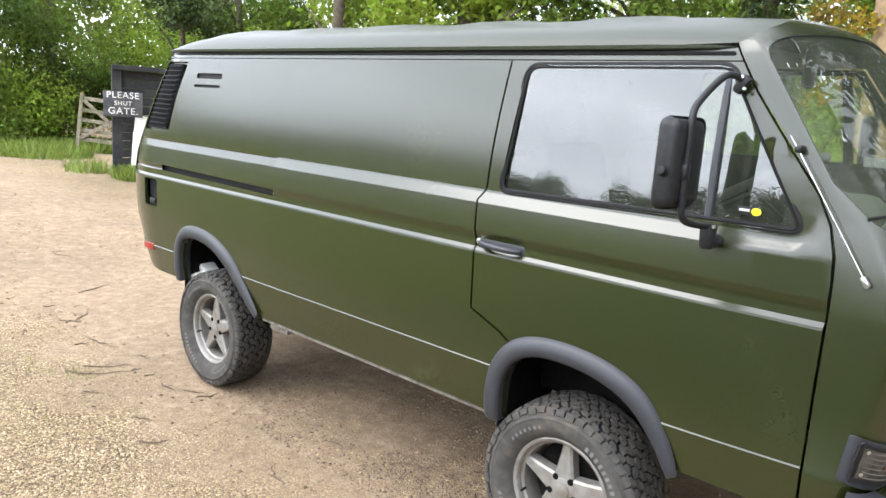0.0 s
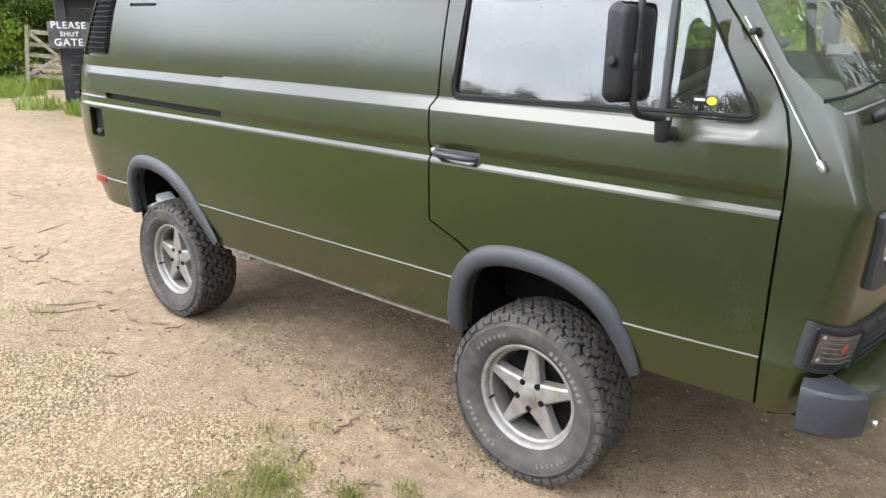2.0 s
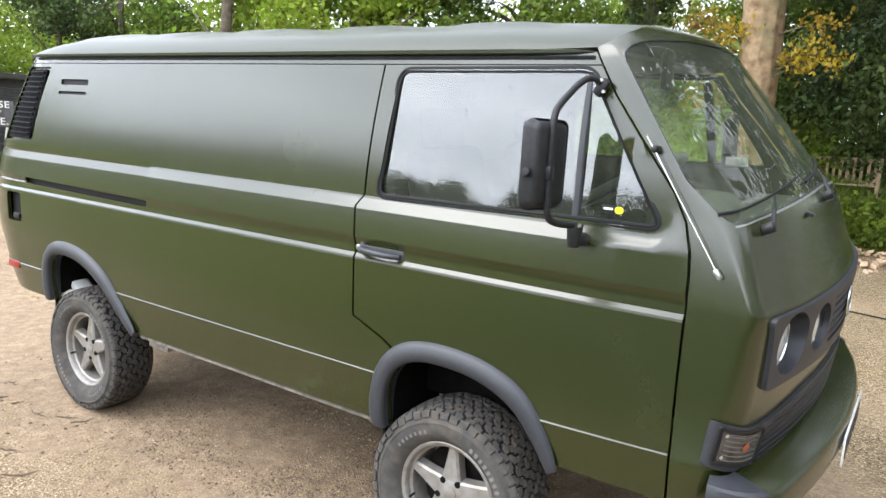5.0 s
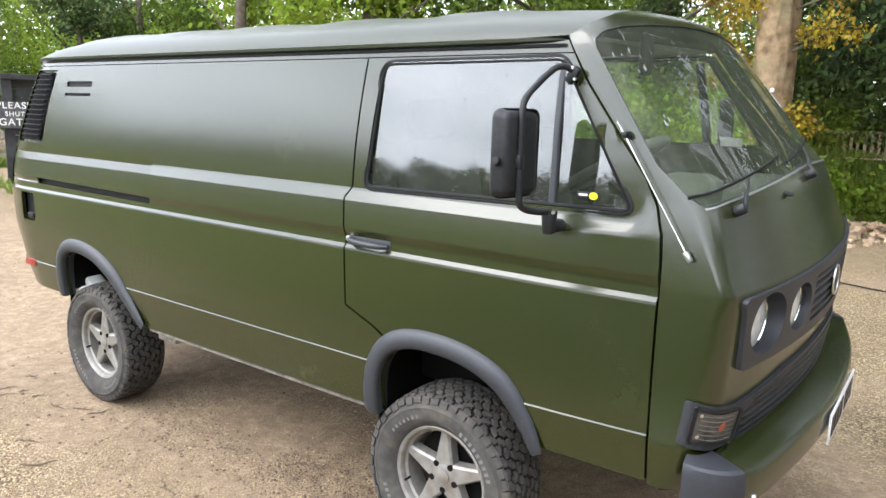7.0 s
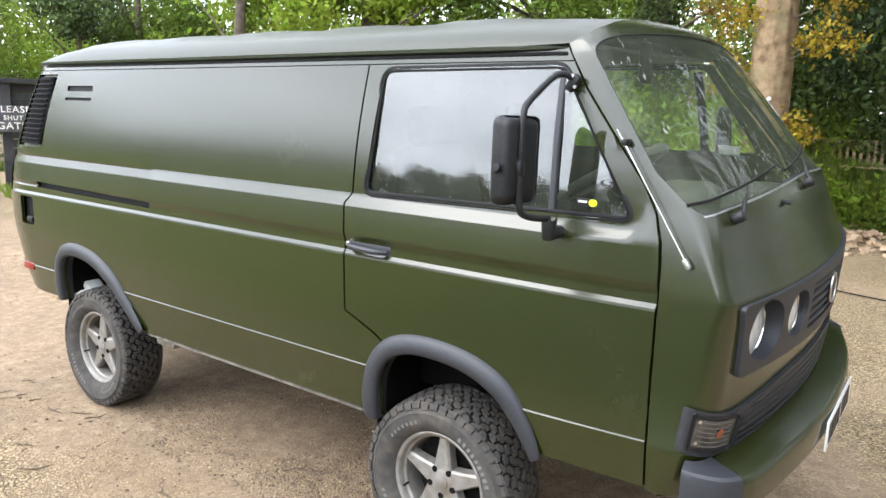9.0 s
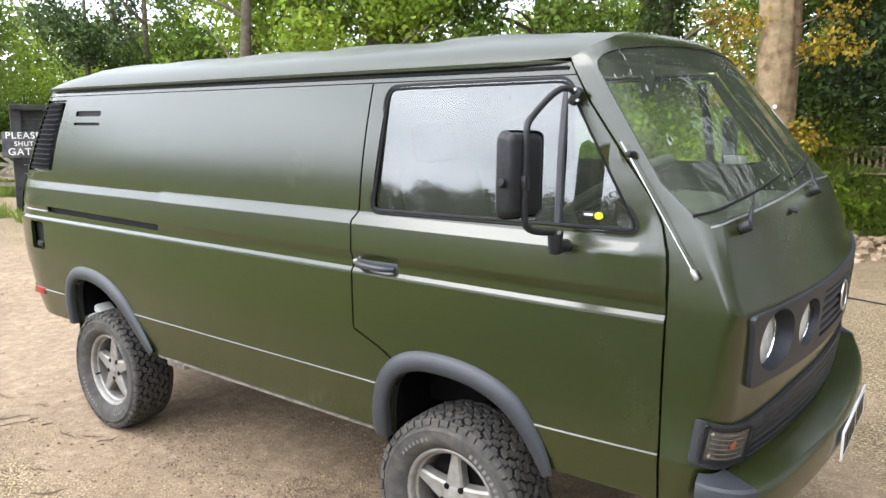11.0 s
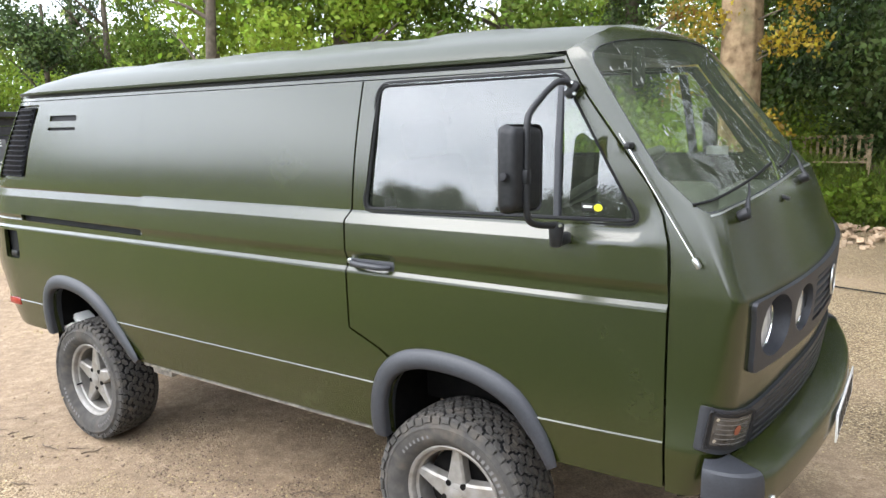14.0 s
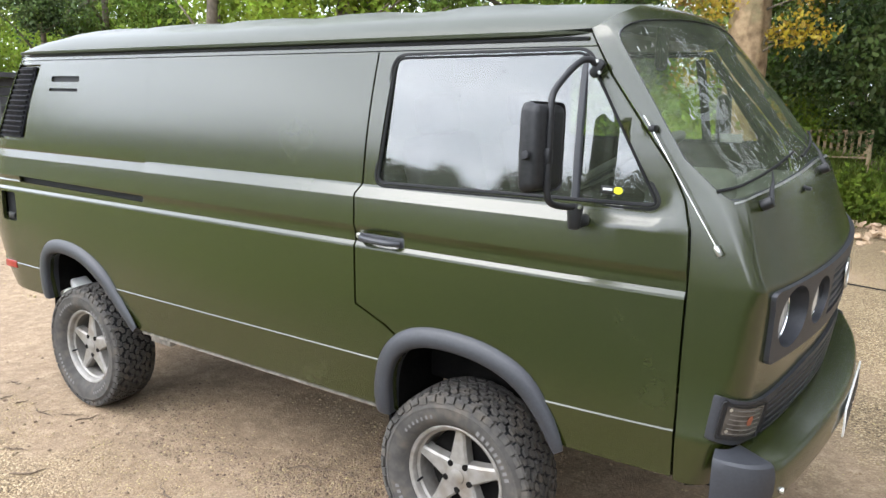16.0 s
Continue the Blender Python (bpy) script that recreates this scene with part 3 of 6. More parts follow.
for k in range(13):
    z = 1.522 + k * 0.0290
    xa, xb = -3.272 + (z - 1.503) * 0.475, -3.004 + (z - 1.503) * 0.362
    bm = bmesh.new()
    rows = []
    for x in (xa, xa * 0.67 + xb * 0.33, xa * 0.33 + xb * 0.67, xb):
        p = quarter_side(x, z, -0.017)
        rows.append([bm.verts.new(p + Vector(d)) for d in ((0, 0.001, 0.0125), (0, -0.009, 0.0115), (0, -0.0125, 0.0085), (0, -0.003, -0.0110), (0, 0.001, -0.0115))])
    for a, b in zip(rows, rows[1:]):
        for i in range(4):
            bm.faces.new((a[i], a[i + 1], b[i + 1], b[i]))
    bm.faces.new(rows[0])
    bm.faces.new(rows[-1][::-1])
    bmesh.ops.recalc_face_normals(bm, faces=bm.faces)
    part("slat", bm, M["louvre"], intake, smooth=False)

# ---- front shell ----
FRONT = [(0.58, 0.985), (0.66, 1.02), (0.78, 1.05), (0.92, 1.068), (1.05, 1.079), (1.18, 1.086), (1.236, 1.087), (1.252, 1.083), (1.268, 1.070), (1.34, 1.046), (1.46, 1.008), (1.50, 0.994), (1.53, 0.972), (1.60, 0.916), (2.03, 0.592), (2.05, 0.576), (2.066, 0.552), (2.078, 0.525), (2.09, 0.49), (2.105, 0.42)]
CORNER = [(0.58, 0.10), (1.18, 0.066), (1.265, 0.036), (1.34, 0.044), (1.46, 0.068), (1.50, 0.09), (1.60, 0.12), (1.95, 0.085), (2.08, 0.10)]

BOW = [(0.58, 0.100), (1.28, 0.112), (1.50, 0.105), (1.75, 0.085), (2.05, 0.070)]


def front(s, z, h=0.0):
    """The nose: s runs round it from one door gap (-1) over the centre (0) to the other (1)."""
    side = -1 if s < 0 else 1
    a = abs(s)
    x0, f, rx = interp(z, GAP_A) + 0.004, interp(z, FRONT), interp(z, CORNER)
    w = side_y(x0, z, PLAIN)
    ry = rx * 1.15
    wf, bow = w - ry, interp(z, BOW)
    f += bow - 0.058
    xe = f - bow
    rx = min(rx, xe - x0 - 0.01)
    if a <= 0.74:
        t = a / 0.74
        p, nrm = Vector((f - bow * t * t, side * wf * t, z)), Vector((1, side * 2 * bow * t / wf, 0))
    elif a <= 0.92:
        t = (a - 0.74) / 0.18 * math.pi / 2
        t0 = 0.13
        t = t0 + t * (1 - t0 / (math.pi / 2))
        cx = xe - rx * math.cos(t0)
        p = Vector((cx + rx * math.cos(t), side * (wf + ry * (math.sin(t) - math.sin(t0)) / (1 - math.sin(t0))), z))
        nrm = Vector((math.cos(t), side * math.sin(t), 0))
    else:
        t = (a - 0.92) / 0.08
        xc = xe - rx * math.cos(0.13)
        p, nrm = Vector((xc + (x0 - xc) * t, side * w, z)), Vector((0, side, 0))
    if h:
        p += nrm.normalized() * h
    return p


def nose_out(c):
    return Vector((1, 0.9 * c.y, 0.3))


S_LINES = [side * a for side in (-1, 1) for a in (0.1, 0.2, 0.3, 0.4, 0.5, 0.58, 0.66, 0.74, 0.755, 0.77, 0.79, 0.81, 0.83, 0.85, 0.87, 0.89, 0.905, 0.92)] + [0]
F_LINES = [0.60, 0.66, 0.72, 0.75, 0.771, 0.780, 0.85, 0.92, 1.0, 1.1, 1.18, 1.21, 1.235, 1.258, 1.28, 1.31, 1.34, 1.40, 1.46, 1.48, 1.50, 1.52, 1.54, 1.57, 1.60, 1.65, 1.7, 1.76, 1.84, 1.9, 1.95, 1.985, 2.0, 2.015, 2.03, 2.04, 2.05, 2.058, 2.066, 2.073, 2.08, 2.087, 2.094]
SCREEN_HALF = [(0.0, 1.543), (0.3, 1.527), (0.6, 1.504), (0.875, 1.486), (0.896, 1.60), (0.898, 1.90), (0.900, 1.952), (0.84, 1.992), (0.72, 2.014), (0.4, 2.034), (0.0, 2.040)]
SCREEN = round_poly(SCREEN_HALF + [(-a, z) for a, z in SCREEN_HALF[-2:0:-1]], [0, 0, 0, 0.05, 0, 0, 0.03, 0.04, 0.05, 0, 0, 0, 0.05, 0.04, 0.03, 0, 0, 0.05, 0, 0], 6)


def brow(s):
    """Height of the line where the roof meets the nose."""
    return interp(abs(s), [(0, 2.098), (0.5, 2.088), (0.74, 2.060), (0.85, 2.026), (0.92, 2.000), (1.0, 1.982)])


LAMPS = [(-0.597, 0.098), (-0.383, 0.080), (0.383, 0.080), (0.597, 0.098)]
ZL = 1.130
lamp_holes = [circle2(s, ZL, r + 0.003, 28) for s, r in LAMPS]
nose = part("nose_panel", skin([(-1, 0.612), (-0.5, 0.60), (0, 0.60), (0.5, 0.60), (1, 0.612)] + [(s / 20, brow(s / 20)) for s in range(20, -21, -1)], front, [SCREEN] + lamp_holes, S_LINES, F_LINES, None, nose_out), M["paint"], van)
screen = part("windscreen", skin(SCREEN, lambda u, v: front(u, v, -0.006), [], S_LINES, F_LINES, None, nose_out), M["screen"], van, "clear windscreen with pale streaks")
screen.visible_shadow = False
part("seal", band(SCREEN, 0.006, front, 0.002, -0.002), M["trim"], screen, "black rubber windscreen seal")

# ---- roof ----
ROOF = [(1.0, 0.0), (0.985, 0.022), (0.955, 0.050), (0.91, 0.070), (0.80, 0.094), (0.60, 0.118), (0.35, 0.132), (0.0, 0.138)]


def roof_height(t):
    return interp(1 - abs(t), [(1 - a, h) for a, h in ROOF])


bm = bmesh.new()
y_steps = [-1, -0.985, -0.955, -0.91, -0.86, -0.8, -0.7, -0.6, -0.45, -0.3, -0.15, 0, 0.15, 0.3, 0.45, 0.6, 0.7, 0.8, 0.86, 0.91, 0.955, 0.985, 1]
grid = []
NX = 72
for i in range(NX + 1):
    row = []
    for t in y_steps:
        a = abs(t)
        edge = front(t, brow(t), 0.0005)
        fx = edge.x
        rx = interp(1.97, REAR) + 0.012 - 0.05 * (1 - t ** 4)
        u = i / NX
        x = rx + (fx - rx) * u
        lift = math.sin(min(1.0, u * (fx - rx) / 0.62 + 1e-6) * math.pi / 2) ** 0.8
        k = max(0.0, 1 - (1 - u) * (fx - rx) / 0.45)
        k = k * k
        rib = 0.0
        for xr in (-2.55, -1.95, -1.35, -0.72, -0.1):
            d = abs(x - xr)
            if d < 0.16 and a < 0.86:
                rib = max(rib, 0.010 * min(1, (0.16 - d) / 0.03) * min(1, (0.86 - a) / 0.10))
        y = t * (0.846 - 0.075 * max(0.0, (interp(1.97, REAR) + 0.34 - x) / 0.34) ** 2.4)
        z = 1.974 + lift * roof_height(t) + rib * lift + 0.008 * math.sin(math.pi * u) * (1 - a)
        row.append(bm.verts.new((x, y + (edge.y - y) * k, z + (edge.z - z) * k)))
    grid.append(row)
for a, b in zip(grid, grid[1:]):
    for k in range(len(y_steps) - 1):
        bm.faces.new((a[k], b[k], b[k + 1], a[k + 1]))
bmesh.ops.recalc_face_normals(bm, faces=bm.faces)
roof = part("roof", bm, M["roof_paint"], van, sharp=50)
for side in (-1, 1):
    bm = bmesh.new()
    rows = []
    xs = [interp(1.97, REAR) + 0.0, -2.9, -2.6, -2.0, -1.0, 0.0, 0.15, 0.30, 0.36, 0.40, 0.43]
    for x in xs:
        y = side_y(max(x, interp(1.97, REAR)), 1.968)
        thin = interp(x, [(0.15, 1.0), (0.36, 0.7), (0.43, 0.12)])
        rows.append([bm.verts.new((x, side * (y + (d * thin if d > 0 else d)), 1.968 + (z - 1.968) * thin)) for d, z in ((-0.01, 1.957), (0.004, 1.956), (0.020, 1.964), (0.022, 1.976), (0.012, 1.979), (-0.01, 1.977))])
    for a, b in zip(rows, rows[1:]):
        for k in range(5):
            bm.faces.new((a[k], a[k + 1], b[k + 1], b[k]))
    bmesh.ops.recalc_face_normals(bm, faces=bm.faces)
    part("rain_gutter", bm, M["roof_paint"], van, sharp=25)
    # thin black strip just below the gutter lip
    bm = bmesh.new()
    rows = [[bm.verts.new((x, side * (side_y(max(x, interp(1.97, REAR)), 1.95) + d), z)) for d, z in ((0.003, 1.945), (0.007, 1.946), (0.009, 1.954), (0.003, 1.9565))] for x in xs]
    for a, b in zip(rows, rows[1:]):
        for k in range(3):
            bm.faces.new((a[k], a[k + 1], b[k + 1], b[k]))
    bmesh.ops.recalc_face_normals(bm, faces=bm.faces)
    part("gutter_seal", bm, M["rubber"], van, "thin black strip under the rain gutter", sharp=25)

# ---- tail, floor and wheel wells ----
bm = bmesh.new()
rows = []
for z in (0.58, 0.65, 0.80, 0.92, 1.06, 1.20, 1.33, 1.45, 1.62, 1.80, 1.925, 1.975):
    xr = interp(z, REAR)
    w = side_y(xr, z)
    rows.append([bm.verts.new((xr - 0.07 * (1 - abs(t) ** 3), t * w, z)) for t in (-1, -0.97, -0.9, -0.6, 0, 0.6, 0.9, 0.97, 1)])
for a, b in zip(rows, rows[1:]):
    for k in range(8):
        bm.faces.new((a[k], a[k + 1], b[k + 1], b[k]))
bmesh.ops.recalc_face_normals(bm, faces=bm.faces)
part("tailgate", bm, M["paint"], van)
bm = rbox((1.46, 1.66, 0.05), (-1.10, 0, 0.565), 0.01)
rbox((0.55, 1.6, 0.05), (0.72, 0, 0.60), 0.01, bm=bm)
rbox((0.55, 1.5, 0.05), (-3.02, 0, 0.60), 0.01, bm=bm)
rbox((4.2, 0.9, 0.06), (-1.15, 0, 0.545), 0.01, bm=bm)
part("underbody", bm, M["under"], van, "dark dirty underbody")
bm = rbox((1.62, 0.03, 0.013), (-1.12, -0.862, 0.546), 0.004)
part("sill", bm, M["grey_under"], van, "scuffed sill seam")
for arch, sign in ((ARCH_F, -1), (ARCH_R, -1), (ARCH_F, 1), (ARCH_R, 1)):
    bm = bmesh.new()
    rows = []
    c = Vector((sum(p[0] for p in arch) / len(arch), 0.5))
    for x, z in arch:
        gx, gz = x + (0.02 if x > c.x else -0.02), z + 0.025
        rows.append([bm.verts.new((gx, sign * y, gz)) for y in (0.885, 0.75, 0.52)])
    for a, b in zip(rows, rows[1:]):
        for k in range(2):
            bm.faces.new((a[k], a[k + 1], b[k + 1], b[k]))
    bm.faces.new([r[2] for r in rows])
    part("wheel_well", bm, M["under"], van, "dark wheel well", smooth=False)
    # flare, thinning towards its ends
    fade = (lambda u: min(1.0, 0.55 + u / 0.25, 0.12 + (1 - u) / 0.38))
    slim = (lambda u: min(1.0, 0.80 + u / 0.5, 0.45 + (1 - u) / 0.55))
    path = [Vector(p) for p in arch]
    f = near_side if sign < 0 else far_side
    bm = bmesh.new()
    rows = []
    for i, p in enumerate(path):
        d = path[min(i + 1, len(path) - 1)] - path[max(i - 1, 0)]
        nrm = Vector((-d.y, d.x)).normalized()
        if nrm.dot(p - c) < 0:
            nrm = -nrm
        rows.append([bm.verts.new(Vector((q.x, sign * (0.907 + h * (1.0 if h < 0 else fade(i / (len(path) - 1)))), q.y))) for q, h in
                     [(p + nrm * k * slim(i / (len(path) - 1)), h) for k, h in ((0.004, -0.05), (-0.001, 0.010), (0.003, 0.024), (0.012, 0.031), (0.034, 0.033), (0.060, 0.027), (0.076, 0.014), (0.081, -0.002))]])
    for a, b in zip(rows, rows[1:]):
        for k in range(7):
            bm.faces.new((a[k], a[k + 1], b[k + 1], b[k]))
    for r in (rows[0], rows[-1]):
        bm.faces.new(r)
    bmesh.ops.recalc_face_normals(bm, faces=bm.faces)
    part("wheel_arch_flare", bm, M["trim"], van, "dark grey plastic wheel arch flare", sharp=50)

# ---- door glass ----
for f, g, own, edge, low, high in ((near_side, door_glass, door, WINDOW, 1.4488, 1.9139), (far_side, far_glass, van, FAR_WINDOW, 1.5175, 1.956)):
    cx, cl, bar = (0.425, 0.009, 0.028) if own is door else (0.362, 0.038, 0.045)
    main = round_poly([(-0.322, high - 0.005), (cx, high), (cx + cl, low), (-0.372, low - 0.008)], [0.05, 0, 0, 0.045], 6)
    small = round_poly([(cx, high), (0.432 if own is door else 0.400, high), (0.716 if own is door else 0.672, low + 0.003), (cx + cl, low)], [0, 0, 0.05, 0], 6)
    w1 = part("window", skin(main, lambda u, v, g=g: g(u, v, 0.0), [], (), (), None, OUT_N), M["window" if own is door else "far_window"], own, "tinted door glass")
    w2 = part("quarter_window", skin(small, lambda u, v, g=g: g(u, v, 0.0), [], (), (), None, OUT_N), M["window" if own is door else "far_window"], own, "fixed quarter glass")
    w1.visible_shadow = w2.visible_shadow = False
    part("seal", band(edge, 0.024, f, 0.005, -0.002, shape=((-0.5, -0.8), (-0.46, 0.6), (-0.2, 1.0), (-0.12, 0.2), (0.02, 0.2), (0.1, 1.0), (0.4, 0.8), (0.5, 0.0))), M["rubber"], w1, "black rubber window seal")
    part("divider", band([(cx, high - 0.024), (cx + cl / 2, (low + high) / 2), (cx + cl, low + 0.011)], bar, f, 0.010, -0.010, closed=False), M["trim" if own is door else "rubber"], w1, "dark window divider")

# ---- wheels ----
def tread_blocks(r0, r1, count, rows):
    """Interlocking hooked blocks round a tyre, as vertices and faces about the wheel's own axis."""
    rnd = random.Random(4)
    bm = bmesh.new()
    hook = [(-0.5, -0.5), (0.12, -0.5), (0.22, -0.16), (0.5, -0.08), (0.5, 0.5), (-0.12, 0.5), (-0.22, 0.16), (-0.5, 0.08)]
    for j in range(rows):
        w = (j - (rows - 1) / 2) * 0.0275
        for k in range(count):
            th = 2 * math.pi * (k + (0.5 if j % 2 else 0.0) + rnd.uniform(-0.06, 0.06)) / count
            step = 2 * math.pi / count
            flip = -1 if (j + k) % 2 else 1
            low, top = [], []
            for a, b in hook:
                ang = th + flip * a * step * 0.80
                ww = w + b * 0.0275 * 0.80
                drop = 0.009 * (abs(ww) / 0.095) ** 3
                for store, r in ((low, r0), (top, r1 - drop)):
                    store.append(bm.verts.new((r * math.cos(ang), r * math.sin(ang), ww)))
            bm.faces.new(top)
            for i in range(8):
                bm.faces.new((low[i], low[(i + 1) % 8], top[(i + 1) % 8], top[i]))
    # shoulder lugs
    for side in (-1, 1):
        for k in range(count):
            th, step = 2 * math.pi * (k + 0.25) / count, 2 * math.pi / count
            ext = 0.007 if k % 2 else 0.0
            sec = [(r1 - 0.010, 0.092), (r1 - 0.016, 0.099), (r1 - 0.030 - ext, 0.1030), (r1 - 0.034 - ext, 0.092), (r1 - 0.026, 0.084)]
            half = 0.41 * step
            va = [bm.verts.new((r * math.cos(th - half), r * math.sin(th - half), side * w)) for r, w in sec]
            vb = [bm.verts.new((r * math.cos(th + half), r * math.sin(th + half), side * w)) for r, w in sec]
            for i in range(5):
                bm.faces.new((va[i], va[(i + 1) % 5], vb[(i + 1) % 5], vb[i]))
            bm.faces.new(va)
            bm.faces.new(vb)
    bmesh.ops.recalc_face_normals(bm, faces=bm.faces)
    return bm


RT = 0.346


def build_wheel(parent, at, side):
    """A star-spoked alloy wheel in an all-terrain tyre; the wheel's own z axis points out of the van."""
    m = Matrix.Translation(at) @ Matrix.Rotation(radians(90), 4, "X") if side < 0 else Matrix.Translation(at) @ Matrix.Rotation(radians(-90), 4, "X")
    holder = part("wheel", revolve([(0.190, -0.10), (0.182, -0.05), (0.178, 0.02), (0.180, 0.040), (0.190, 0.046), (0.1925, 0.062), (0.1965, 0.068), (0.2065, 0.0725), (0.2105, 0.0705), (0.2115, 0.064), (0.206, 0.058)], m, 64), M["alloy"], parent, "dusty silver five-spoke alloy wheel")
    prof = [(0.196, 0.060), (0.2075, 0.070), (0.216, 0.078), (0.232, 0.094), (0.255, 0.1035), (0.280, 0.1050), (0.288, 0.1050), (0.290, 0.1065), (0.295, 0.1065), (0.298, 0.1035), (0.312, 0.096), (0.323, 0.086), (0.330, 0.076), (0.333, 0.0)]
    prof += [(r, -w) for r, w in prof[-2::-1]]
    rim_m = m
    m = m @ Matrix.Translation((0, 0, -0.014)) @ Matrix.Diagonal((1, 1, 1.13, 1))
    tyre = part("tyre", revolve(prof, m, 72), M["tyre"], holder, "worn all-terrain tyre")
    # black ring puts the shade between the tread blocks into colour
    part("tread_base", revolve([(0.326, 0.084), (0.3345, 0.076), (0.3345, -0.076), (0.326, -0.084)], m, 60), M["rubber"], tyre, "darker ring with the shade of the tread grooves in its colour")
    bm = tread_blocks(0.327, RT, 48, 7)
    bmesh.ops.transform(bm, matrix=m, verts=bm.verts)
    part("tread", bm, M["tyre"], tyre, smooth=False)["kind"] = "stuff"
    # moulded side lettering as plain blocks
    for start, count, size in ((20, 9, 0.0125), (110, 7, 0.009), (200, 9, 0.0125), (290, 7, 0.009)):
        bm = bmesh.new()
        for k in range(count):
            a = radians(start + k * 5.4)
            mm = m @ Matrix.Rotation(a, 4, "Z") @ Matrix.Translation((0.2585, 0, 0.1036))
            rbox((size * 1.5, size, 0.0015), (0, 0, 0), 0, mm, bm=bm)
        part("lettering", bm, M["letters"], tyre, "worn pale raised lettering", smooth=False)
    m = rim_m
    # drum, spokes, hub
    part("brake_drum", disc(0.165, 0.08, m @ Matrix.Translation((0, 0, -0.055)), 40, 0.01), M["under"], holder)
    for k in range(5):
        bm = bmesh.new()
        outline = [(0.028, 0.043), (0.066, 0.040), (0.105, 0.0320), (0.145, 0.0250), (0.184, 0.0205)]
        zs = [0.046, 0.047, 0.046, 0.044, 0.042]
        tops, edges_, lows = [], [], []
        for side_s in (1, -1):
            for (r, h), z in (list(zip(outline, zs)) if side_s > 0 else list(zip(outline, zs))[::-1]):
                tops.append(bm.verts.new((r, side_s * (h - 0.008), z)))
                edges_.append(bm.verts.new((r, side_s * h, z - 0.008)))
                lows.append(bm.verts.new((r, side_s * (h + 0.003), z - 0.042)))
        bm.faces.new(tops)
        for ring_a, ring_b in ((tops, edges_), (edges_, lows)):
            for i in range(10):
                bm.faces.new((ring_a[i], ring_a[(i + 1) % 10], ring_b[(i + 1) % 10], ring_b[i]))
        bmesh.ops.recalc_face_normals(bm, faces=bm.faces)
        bmesh.ops.transform(bm, matrix=m @ Matrix.Rotation(radians(72 * k + 18), 4, "Z"), verts=bm.verts)
        part("spoke", bm, M["alloy"], holder, sharp=24)
        a = radians(72 * k + 54)
        nut = m @ Matrix.Translation((0.056 * math.cos(a), 0.056 * math.sin(a), 0.0445))
        part("wheel_nut", disc(0.0125, 0.009, nut, 14), M["under"], holder, "dark recessed wheel nut")
    part("hub", disc(0.052, 0.02, m @ Matrix.Translation((0, 0, 0.038)), 40, 0.004), M["alloy"], holder)
    part("hub_cap", disc(0.031, 0.008, m @ Matrix.Translation((0, 0, 0.0485)), 32, 0.003), M["alloy"], holder, "plain round hub cap")
    part("valve", disc(0.005, 0.03, m @ Matrix.Rotation(radians(200), 4, "Z") @ Matrix.Translation((0.178, 0, 0.055)), 10), M["rubber"], holder)
    return holder


for x in (0.005, -2.462):
    for side in (-1, 1):
        build_wheel(van, (x, side * 0.797, 0.342 if x > -1 else 0.353), side)
for x in (0.0, -2.46):
    bm = tube([(x, -0.70, 0.36), (x, 0, 0.40), (x, 0.70, 0.36)], 0.045, 12)
    part("axle", bm, M["under"], van)
    for s in (-1, 1):
        bm = tube([(x + 0.05, s * 0.62, 0.42), (x + 0.03, s * 0.58, 0.84)], 0.04, 12)
        part("spring_strut", bm, M["grey_under"], van, "dusty suspension strut")
bm = rbox((0.22, 0.10, 0.05), (-2.66, -0.74, 0.615), 0.015, Matrix.Rotation(0.5, 4, "Y"))
rbox((0.10, 0.08, 0.07), (-2.72, -0.80, 0.60), 0.012, Matrix.Rotation(-0.4, 4, "Y"), bm=bm)
part("mud_flap_bracket", bm, M["white"], van, "pale bent plastic behind the wheel")
# dark plates added to block lit ground showing through the wheel arches
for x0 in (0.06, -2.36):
    part("inner_guard", rbox((0.66, 0.02, 0.14), (x0, -0.51, 0.565), 0.005), M["under"], van, "added dark plate that keeps the wheel arch in shade")
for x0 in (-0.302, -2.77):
    part("wing_liner", rbox((0.015, 0.36, 0.14), (x0, -0.69, 0.545), 0.003), M["under"], van, "added dark plate that hides lit ground behind the arch")
part("suspension_arm", rbox((0.20, 0.07, 0.05), (0.17, -0.66, 0.775), 0.02, Matrix.Rotation(0.35, 4, "Y")), M["grey_under"], van, "dusty upper suspension arm")
part("ball_joint", disc(0.032, 0.05, Matrix.Translation((0.205, -0.70, 0.775)), 16, 0.008), M["grey_under"], van)
part("brake_hose", tube([(0.26, -0.62, 0.80), (0.31, -0.70, 0.76), (0.335, -0.72, 0.68), (0.30, -0.70, 0.60)], 0.009, 8), M["rubber"], van)
part("arch_pipe", tube([(0.02, -0.68, 0.80), (0.12, -0.72, 0.74), (0.26, -0.70, 0.72), (0.34, -0.66, 0.62)], 0.022, 10), M["grey_under"], van, "dusty pipe in the wheel arch")
part("jacking_bracket", rbox((0.16, 0.06, 0.07), (-1.80, -0.83, 0.535), 0.01), M["grey_under"], van, "pale dusty bracket under the sill")

